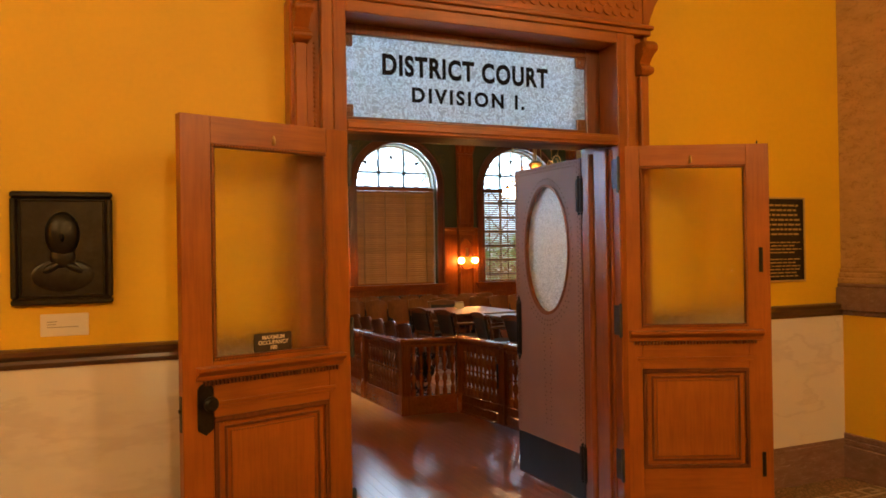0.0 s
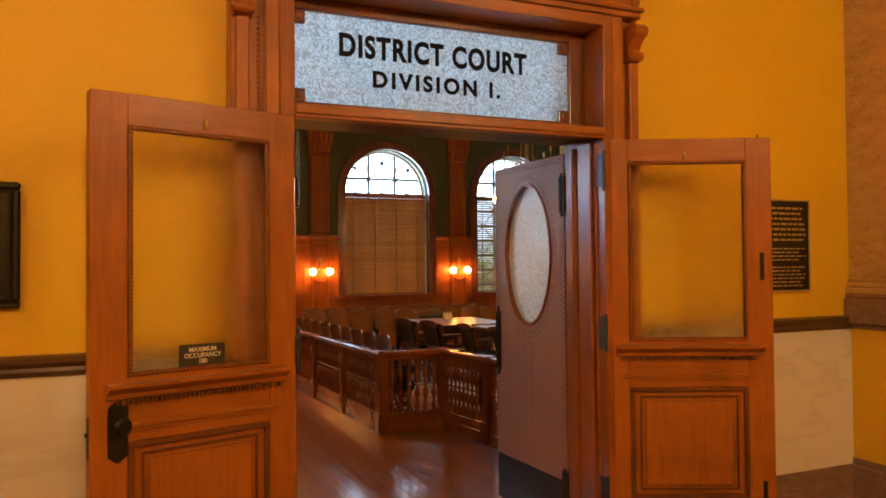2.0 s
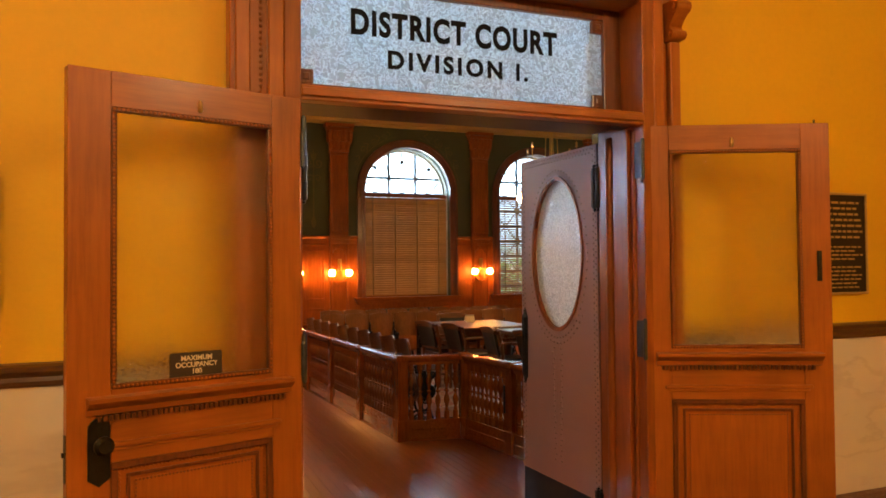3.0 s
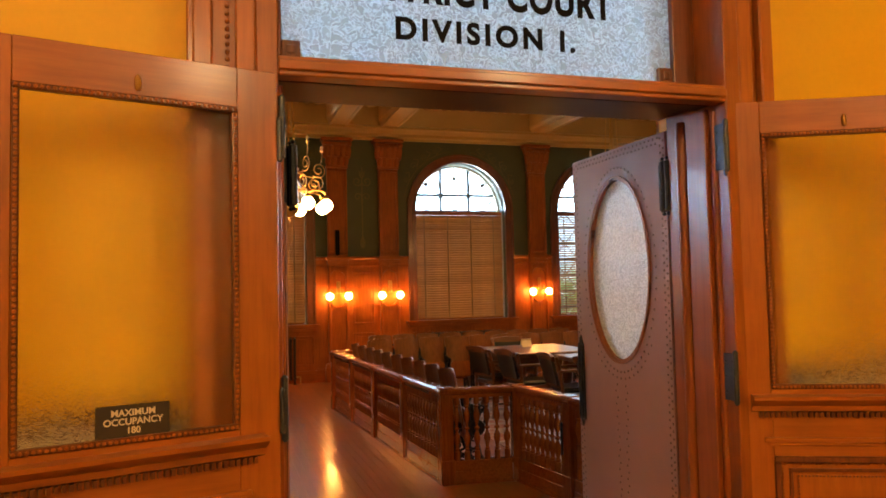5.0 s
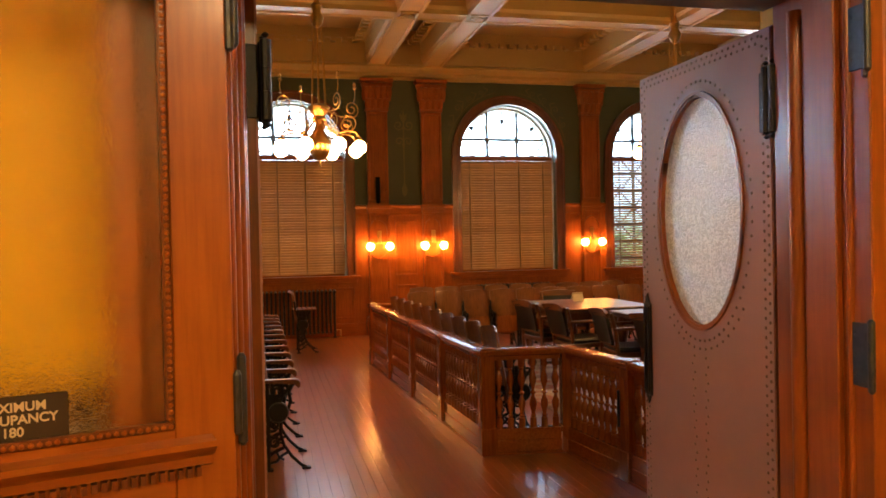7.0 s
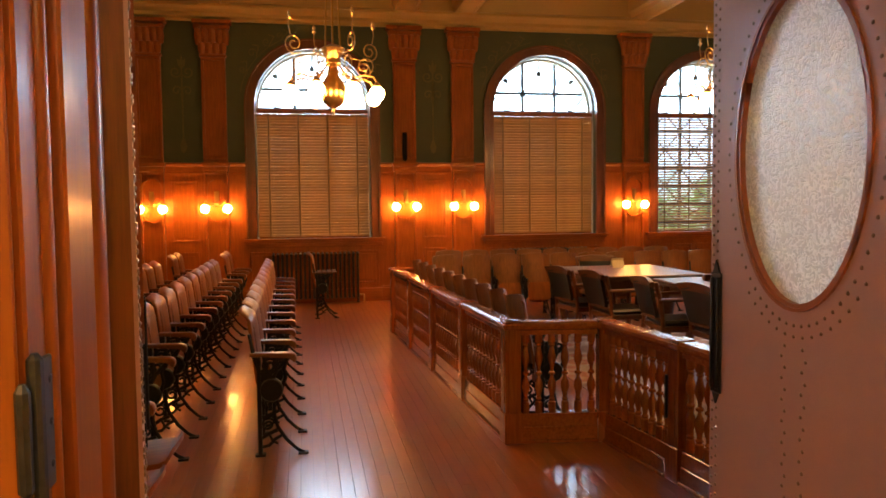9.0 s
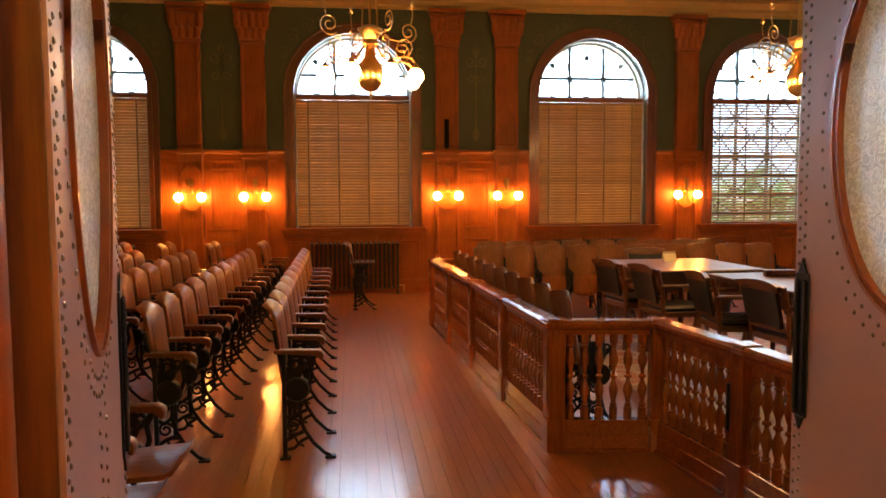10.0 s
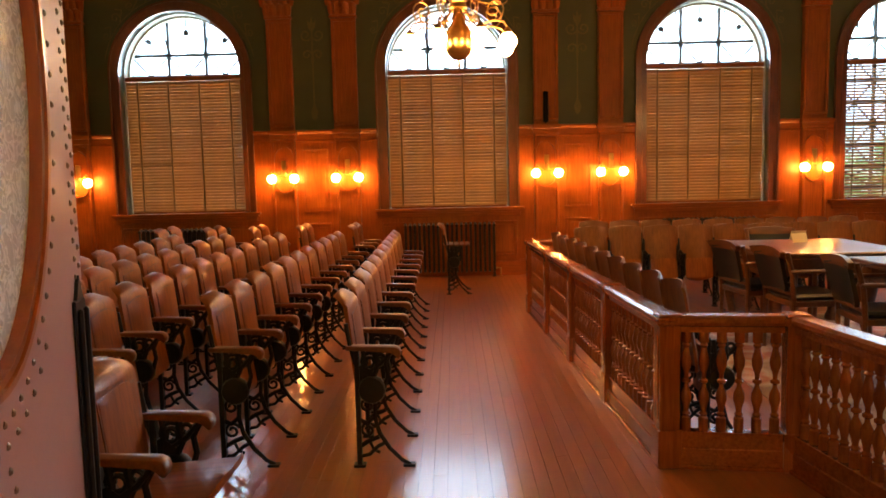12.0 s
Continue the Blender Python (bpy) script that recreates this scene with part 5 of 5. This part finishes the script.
def railing(p0, p1, n, label, end_post=True, first_post=True):
    d = Vector((p1[0] - p0[0], p1[1] - p0[1]))
    L = d.length
    r = thing("balustrade", label, "railing", "courtroom railing", pose(p0[0], p0[1], 0, 0, 0, math.degrees(math.atan2(d.y, d.x))))
    a = 0.05
    prof = [(-0.052, 0.70), (-0.06, 0.715), (-0.06, 0.732), (-0.042, 0.745), (0.042, 0.745), (0.06, 0.732), (0.06, 0.715), (0.052, 0.70), (0.036, 0.692), (0.036, 0.665), (-0.036, 0.665), (-0.036, 0.692)]
    part("cap_rail", prism(bmesh.new(), prof, "x", 0.062 if first_post else 0.0, L - 0.062 if end_post else L), RAILWOOD_Y, r, "moulded polished handrail")
    part("plinth", boxes((a, L - a, -0.03, 0.03, 0.0, 0.18), (a, L - a, -0.037, 0.037, 0.0, 0.10), bevel=0.004), RAILWOOD_Y, r, "plain wooden plinth board")
    part("shoe_moulding", boxes((a, L - a, -0.052, -0.037, 0.0, 0.02), (a, L - a, 0.037, 0.052, 0.0, 0.02), bevel=0.004), RAILWOOD_Y, r)
    for k in range(n):
        b = part("baluster", baluster_me, None, r)
        b.location = (a + (L - 2 * a) * (k + 0.5) / n, 0, 0)
    def post(x):
        pb = boxes((x - 0.05, x + 0.05, -0.05, 0.05, 0.0, 0.70), (x - 0.058, x + 0.058, -0.058, 0.058, 0.0, 0.19), (x - 0.065, x + 0.065, -0.065, 0.065, 0.70, 0.718), (x - 0.07, x + 0.07, -0.07, 0.07, 0.718, 0.738), (x - 0.055, x + 0.055, -0.055, 0.055, 0.738, 0.752), bevel=0.005)
        for s in (-1, 1):
            prism(pb, [(x - 0.024, 0.24), (x + 0.024, 0.24)] + ellipse(x, 0.62, 0.024, 0.024, 7, 0, math.pi), "y", *sorted((s * 0.05, s * 0.054)))
        part("newel_post", pb, RAILWOOD, r, "square newel with arched panel")
    if first_post:
        post(0)
    if end_post:
        post(L)
    return r


RAILLABEL = "dark polished wooden balustrade with turned balusters"
A0, A1 = Vector((2.70, 6.88)), Vector((2.485, 11.0))
for k in range(4):
    railing(A0.lerp(A1, k / 4), A0.lerp(A1, (k + 1) / 4), 12, RAILLABEL, True, k == 0)
railing((2.70, 6.88), (3.28, 6.80), 6, RAILLABEL + " beside the aisle corner", True, False)
gate = railing((3.28, 6.80), (3.375, 6.08), 9, "dark wooden balustrade gate with black latch and turned balusters", False, False)
latch = part("latch", boxes((0.70, 0.716, -0.062, -0.045, 0.33, 0.56), bevel=0.004), IRON, gate, "black iron latch bar")
railing((3.385, 6.06), (3.47, 5.02), 12, RAILLABEL, True, True)
railing((3.47, 5.02), (3.55, 4.02), 12, RAILLABEL, False, False)
railing((2.485, 11.0), (3.5, 11.55), 10, RAILLABEL + " at the far end", True, False)

# ---- folding seats ----


def shaped_panel(w, h, lean, curve, thick, corner, roll=0.0, nx=8, nz=12):
    """A bent veneer panel: x forward, y across, z up; rounded top corners."""
    bm = bmesh.new()
    fr, bk = [], []
    for j in range(nz + 1):
        v = j / nz
        top = max(0.0, (v * h - (h - corner)) / corner)
        hw = w * (0.93 + 0.07 * v) - (corner * (1 - math.sqrt(max(0.0, 1 - top * top))) * 0.62)
        low = max(0.0, 1 - v * h / 0.04)
        hw -= 0.025 * low * low
        rf, rb = [], []
        for i in range(nx + 1):
            u = 2 * i / nx - 1
            x = -lean * v + curve * u * u - roll * max(0, v - 0.86) * 4 * (max(0, v - 0.86))
            z = v * h - 0.02 * u * u * top
            rf.append(bm.verts.new((x + thick / 2, u * hw, z)))
            rb.append(bm.verts.new((x - thick / 2, u * hw, z)))
        fr.append(rf)
        bk.append(rb)
    for j in range(nz):
        for i in range(nx):
            bm.faces.new((fr[j][i], fr[j][i + 1], fr[j + 1][i + 1], fr[j + 1][i]))
            bm.faces.new((bk[j][i + 1], bk[j][i], bk[j + 1][i], bk[j + 1][i + 1]))
    rim_f = [fr[0][i] for i in range(nx + 1)] + [fr[j][nx] for j in range(1, nz + 1)] + [fr[nz][i] for i in range(nx - 1, -1, -1)] + [fr[j][0] for j in range(nz - 1, 0, -1)]
    rim_b = [bk[0][i] for i in range(nx + 1)] + [bk[j][nx] for j in range(1, nz + 1)] + [bk[nz][i] for i in range(nx - 1, -1, -1)] + [bk[j][0] for j in range(nz - 1, 0, -1)]
    n = len(rim_f)
    for i in range(n):
        bm.faces.new((rim_f[i], rim_b[i], rim_b[(i + 1) % n], rim_f[(i + 1) % n]))
    return bm


def standard():
    """Scrolled cast-iron side frame in the plane y = 0."""
    bm = bmesh.new()
    def rod(pts, r=0.012, r2=None):
        tube(bm, [(x, 0, z) for x, z in pts], r, 6, r2)
    box(bm, -0.012, 0.012, -0.02, 0.02, 0.0, 0.60, 0.003)
    box(bm, -0.03, 0.03, -0.026, 0.026, 0.0, 0.014, 0.003)
    rod([(0.0, 0.40), (0.05, 0.38), (0.085, 0.32), (0.08, 0.25), (0.10, 0.17), (0.15, 0.09), (0.21, 0.03), (0.25, 0.008)], 0.014, 0.010)
    box(bm, 0.215, 0.275, -0.024, 0.024, 0.0, 0.013, 0.003)
    rod([(0.0, 0.10), (0.05, 0.13), (0.10, 0.15)])
    rod([(0.0, 0.24), (0.04, 0.22), (0.08, 0.25)])
    rod(spiral((0.045, 0.185), 0.04, 0.012, 0.4, 1.4), 0.008)
    rod([(0.0, 0.05), (0.05, 0.06), (0.09, 0.10), (0.13, 0.12)], 0.010)
    rod([(0.05, 0.13), (0.07, 0.085), (0.10, 0.07)], 0.008)
    rod(spiral((0.045, 0.31), 0.035, 0.01, 1.0, 1.4), 0.008)
    lathe(bm, [(0.062, -0.026), (0.070, -0.012), (0.070, 0.012), (0.062, 0.026)], 14, (0, 0, 0))
    bm.verts.ensure_lookup_table()
    vs = [bm.verts[i] for i in range(len(bm.verts) - 56, len(bm.verts))]
    bmesh.ops.rotate(bm, verts=vs, matrix=Euler((radians(90), 0, 0)).to_matrix())
    bmesh.ops.translate(bm, verts=vs, vec=(0.07, 0, 0.39))
    rod([(0.0, 0.45), (0.06, 0.48), (0.12, 0.52), (0.17, 0.575)], 0.014)
    rod([(0.07, 0.44), (0.10, 0.50), (0.09, 0.585)], 0.014)
    rod([(0.02, 0.44), (0.04, 0.52), (0.03, 0.585)], 0.014)
    rod([(-0.002, 0.50), (-0.03, 0.60), (-0.05, 0.72)], 0.012)
    rod([(0.13, 0.40), (0.15, 0.46), (0.14, 0.52), (0.17, 0.58)], 0.012)
    rod(spiral((0.06, 0.53), 0.045, 0.012, 0.6, 1.5), 0.010)
    rod(spiral((0.115, 0.545), 0.035, 0.010, 2.2, 1.4), 0.009)
    prism(bm, [(-0.012, 0.36), (0.05, 0.34), (0.10, 0.40), (0.09, 0.47), (0.03, 0.52), (-0.012, 0.50)], "y", -0.012, 0.012)
    return bm


def armrest():
    bm = bmesh.new()
    pts = [(-0.05, 0.590), (0.17, 0.580), (0.192, 0.566), (0.198, 0.548), (0.212, 0.548), (0.219, 0.575), (0.210, 0.597), (0.188, 0.607), (-0.05, 0.612)]
    prism(bm, pts, "y", -0.027, 0.027)
    bmesh.ops.bevel(bm, geom=bm.edges[:], offset=0.004, segments=1, affect="EDGES")
    return bm


PITCH = 0.425
standard_me = mesh_of("standard", standard(), IRON, True)
arm_me = mesh_of("armrest", armrest(), SEATWOOD_Y, True)
back_me = mesh_of("backrest", shaped_panel(0.184, 0.455, 0.05, -0.02, 0.020, 0.12, 0.7, nz=16), SEATWOOD, True)
# dark sheet a little larger than the inset, its rim painting a shade line
inset_shade_me = mesh_of("groove", shaped_panel(0.140, 0.325, 0.038, -0.010, 0.014, 0.03), OAK_DARK, True)
inset_me = mesh_of("back_inset", shaped_panel(0.13, 0.31, 0.037, -0.010, 0.018, 0.02), SEATWOOD, True)
pan_me = mesh_of("seat", shaped_panel(0.180, 0.36, 0.0, 0.012, 0.020, 0.10, 0.5), SEATWOOD, True)
jback_me = mesh_of("backrest", shaped_panel(0.172, 0.46, 0.085, -0.045, 0.015, 0.022, 0.0), JURYWOOD, True)


def folding_seat(m, label, group, down=False, closing=False, jury=False, pitch=PITCH):
    s = thing("folding_seat", label, "seat", group, m)
    b = part("backrest", jback_me if jury else back_me, None, s)
    b.location = (0.01, pitch / 2, 0.405)
    if not jury:
        i = part("back_inset", inset_me, None, b)
        i.location = (0.0, 0, 0.055)
        g = part("groove", inset_shade_me, None, b, "dark sheet painted as shade round the inset panel")
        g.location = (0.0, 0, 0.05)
    p = part("seat", pan_me, None, s, "slatted folding seat" if down else "")
    if down:
        p.location, p.rotation_euler = (0.005, pitch / 2, 0.435), (0, radians(86), 0)
    else:
        p.location, p.rotation_euler = (0.035, pitch / 2, 0.52), (radians(180), radians(-8), 0)
        p.scale = (1, 0.80, 0.66)
    for y in ((0, pitch) if closing else (0,)):
        st = part("standard", standard_me, None, s, "black cast-iron scrolled side frame")
        st.location = (0, y, 0)
        if not jury:
            a = part("armrest", arm_me, None, s, "rounded wooden armrest")
            a.location = (0, y, 0)
    return s


seat_rng = random.Random(3)
SEATLABEL = "worn brown wooden folding seat on black iron frame"
ROWS = [(1.20, 6.93, 11), (0.52, 6.95, 11), (-0.12, 6.95, 11), (-0.70, 6.95, 11), (-1.26, 6.95, 11)]
for x, y0, n in ROWS:
    for k in range(n):
        folding_seat(pose(x - 0.006 * k * (1 if x > 1 else 0), y0 + k * PITCH, 0, 0, 0, seat_rng.uniform(-0.8, 0.8)), SEATLABEL, "spectator seats", False, k == n - 1)
for x in (0.52, -0.12, -0.70, -1.26, -1.86):
    for k in range(2):
        folding_seat(pose(x, 12.35 + k * PITCH, 0), SEATLABEL, "spectator seats by the windows", False, k == 1)
for k in range(2):
    folding_seat(pose(0.60, 5.075 + k * PITCH, 0), "worn wooden folding seat lowered on black iron frame", "front seats", True, k == 1)
spare = thing("seat_frame", "single folding seat with wooden back and slatted top on black iron", "seat", "", pose(1.62, 12.3, 0))
part("backrest", back_me, None, spare, "worn wooden back").location = (0.0, 0.185, 0.405)
for y in (0.0, 0.37):
    part("standard", standard_me, None, spare, "black cast-iron scrolled side frame").location = (0, y, 0)
for k in range(5):
    part("slat", boxes((-0.06 + 0.066 * k, -0.006 + 0.066 * k, -0.03, 0.40, 0.585, 0.603), bevel=0.004), SEATWOOD_Y, spare, "worn wooden slat")
for k in range(10):
    t = k / 9
    folding_seat(pose(2.94 - 0.16 * t, 7.02 + 0.37 * k, 0, 0, 0, 2), "brown veneer seat folded up behind the rail", "jury seats along the rail", False, k == 9, True, 0.37)
for k in range(10):
    folding_seat(pose(2.95 + 0.365 * k, 11.15, 0, 0, 0, -90), "brown veneer seat folded up in the jury row", "jury seats facing the tables", False, k == 9, True, 0.365)
for k in range(9):
    folding_seat(pose(3.15 + 0.365 * k, 12.05, 0, 0, 0, -90), "brown veneer seat folded up in the rear jury row", "rear jury seats", False, k == 8, True, 0.365)

# ---- tables and chairs inside the rail ----
setting("carpet", boxes((3.62, 8.6, 6.7, 10.7, 0.0, 0.008)), CARPET, "red and cream patterned carpet", "carpet")


def table(x0, x1, y0, y1):
    t = thing("court_table", "heavy brown wooden table with polished top", "table", "court tables", pose((x0 + x1) / 2, (y0 + y1) / 2, 0.008))
    w, d = (x1 - x0) / 2, (y1 - y0) / 2
    part("tabletop", boxes((-w, w, -d, d, 0.722, 0.752), (-w + 0.02, w - 0.02, -d + 0.02, d - 0.02, 0.70, 0.722), bevel=0.008), TABLEWOOD, t, "polished tabletop")
    ap = bmesh.new()
    strip_z = (0.58, 0.70)
    for a, b, c, e in ((-w + 0.1, w - 0.1, -d + 0.09, -d + 0.115), (-w + 0.1, w - 0.1, d - 0.115, d - 0.09), (-w + 0.09, -w + 0.115, -d + 0.1, d - 0.1), (w - 0.115, w - 0.09, -d + 0.1, d - 0.1)):
        box(ap, a, b, c, e, *strip_z, 0.003)
    part("apron", ap, TABLEWOOD, t)
    for sx in (-1, 1):
        for sy in (-1, 1):
            l = bmesh.new()
            ox, oy = sx * (w - 0.12), sy * (d - 0.12)
            prof = [(0.05, 0), (0.058, 0.02), (0.052, 0.05), (0.034, 0.09), (0.036, 0.20), (0.05, 0.34), (0.072, 0.46), (0.076, 0.53), (0.06, 0.58), (0.062, 0.70)]
            lathe(l, prof, 12, (0, 0, 0))
            for v in l.verts:
                z = v.co.z
                k = 0.03 * math.sin(math.pi * (z - 0.1) / 0.6) if 0.1 < z < 0.7 else 0
                v.co.x += ox + sx * k
                v.co.y += oy + sy * k
            part("leg", l, TABLEWOOD, t, "bulbous carved leg", smooth=True)


table(4.16, 5.32, 9.20, 10.42)
table(4.62, 6.4, 7.62, 8.93)


def armchair(x, y, rz):
    c = thing("armchair", "dark wooden armchair upholstered in black leather", "chair", "court armchairs", pose(x, y, 0.008, 0, 0, rz))
    for sy in (-1, 1):
        part("back_leg", tube(bmesh.new(), [(-0.20, sy * 0.21, 0), (-0.19, sy * 0.215, 0.42), (-0.21, sy * 0.225, 0.62), (-0.26, sy * 0.235, 0.80)], 0.019, 8), TABLEWOOD, c, smooth=True)
        part("front_leg", tube(bmesh.new(), [(0.22, sy * 0.22, 0), (0.215, sy * 0.22, 0.64)], 0.020, 8), TABLEWOOD, c, smooth=True)
        part("arm", boxes((-0.235, 0.26, sy * 0.235 - 0.026, sy * 0.235 + 0.026, 0.64, 0.668), bevel=0.009), TABLEWOOD, c, "flat wooden arm")
        part("side_stretcher", boxes((-0.19, 0.22, sy * 0.218 - 0.01, sy * 0.218 + 0.01, 0.15, 0.175), bevel=0.003), TABLEWOOD, c)
    part("seat_frame", boxes((-0.20, 0.24, -0.23, 0.23, 0.385, 0.43), bevel=0.006), TABLEWOOD, c)
    part("seat", boxes((-0.185, 0.235, -0.205, 0.205, 0.43, 0.475), bevel=0.018), BLACKHIDE, c, "black leather seat")
    bk = shaped_panel(0.205, 0.29, 0.07, -0.03, 0.03, 0.04)
    bmesh.ops.translate(bk, verts=bk.verts, vec=(-0.195, 0, 0.50))
    part("backrest", bk, BLACKHIDE, c, "black leather back", smooth=True)
    tr = shaped_panel(0.25, 0.075, 0.018, -0.03, 0.036, 0.03, nz=4)
    bmesh.ops.translate(tr, verts=tr.verts, vec=(-0.258, 0, 0.755))
    part("top_rail", tr, TABLEWOOD, c, "curved wooden top rail", smooth=True)
    part("lower_rail", boxes((-0.215, -0.185, -0.21, 0.21, 0.475, 0.50), bevel=0.004), TABLEWOOD, c)


for x, y, rz in ((4.24, 9.66, 8), (4.38, 9.10, 4), (4.56, 8.36, -6), (4.72, 7.80, 4), (5.3, 7.3, 86), (6.0, 7.32, 94), (4.9, 10.75, -94)):
    armchair(x, y, rz)

st = thing("card_stand", "small cream folded card on the table", "card", "", pose(4.80, 10.08, 0.76, 0, 0, 6))
part("leaf", boxes((-0.07, 0.07, -0.002, 0.002, 0, 0.085)), PAPER, st).rotation_euler = (radians(-22), 0, 0)
part("leaf", boxes((-0.07, 0.07, 0.062, 0.066, 0, 0.085)), PAPER, st).rotation_euler = (radians(20), 0, 0)
ns = thing("name_block", "dark wooden name block on the table", "nameplate", "", pose(5.1, 8.62, 0.76, 0, 0, -6))
part("block", boxes((-0.13, 0.13, -0.03, 0.03, 0, 0.055), bevel=0.006), OAK_DARK, ns)

# ---- floor boards ----
W = 0.068
lengths = (2.4, 3.3, 4.4)
boards = [mesh_of("floor_board", boxes((0.0007, W - 0.0007, 0.0006, l - 0.0006, -0.022, 0)), FLOORWOOD) for l in lengths]
floor_ob = tagged(new("floor"), "polished reddish narrow-strip wooden floor", "floor", "", "structure")
rng = random.Random(11)
bx0, bx1 = 0.94, 3.4
rest_v, rest_f = [], []
x = RX0
while x < RX1:
    y = ROOM_Y - rng.uniform(0, 1.2)
    while y < WIN_Y:
        k = rng.randrange(3)
        if bx0 <= x < bx1 and 3.0 < y + 0.8 < 13.5:
            b = part("floor_board", boards[k], None, floor_ob)
            b.location = (x, y, rng.uniform(-0.0001, 0.0))
            b.rotation_euler = (0.0, radians(rng.uniform(-0.012, 0.012)), 0)
        else:
            a = (x + 0.0006, x + min(W, RX1 - x) - 0.0006)
            c = (max(y, ROOM_Y) + 0.0006, min(y + lengths[k], 14.0) - 0.0006)
            n, dz = len(rest_v), rng.uniform(-0.0001, 0)
            tl = rng.uniform(-0.00002, 0.00002)
            for zz in (-0.022, 0):
                rest_v += [(a[0], c[0], zz + dz), (a[1], c[0], zz + dz + tl), (a[1], c[1], zz + dz + tl), (a[0], c[1], zz + dz)]
            rest_f += [(n + 4, n + 5, n + 6, n + 7), (n, n + 1, n + 5, n + 4), (n + 1, n + 2, n + 6, n + 5), (n + 2, n + 3, n + 7, n + 6), (n + 3, n, n + 4, n + 7)]
        y += lengths[k]
    x += W
me = bpy.data.meshes.new("floor_boards_rest")
me.from_pydata(rest_v, [], rest_f)
me.materials.append(FLOORWOOD)
tagged(part("floor_boards", me, None, floor_ob), kind="stuff")
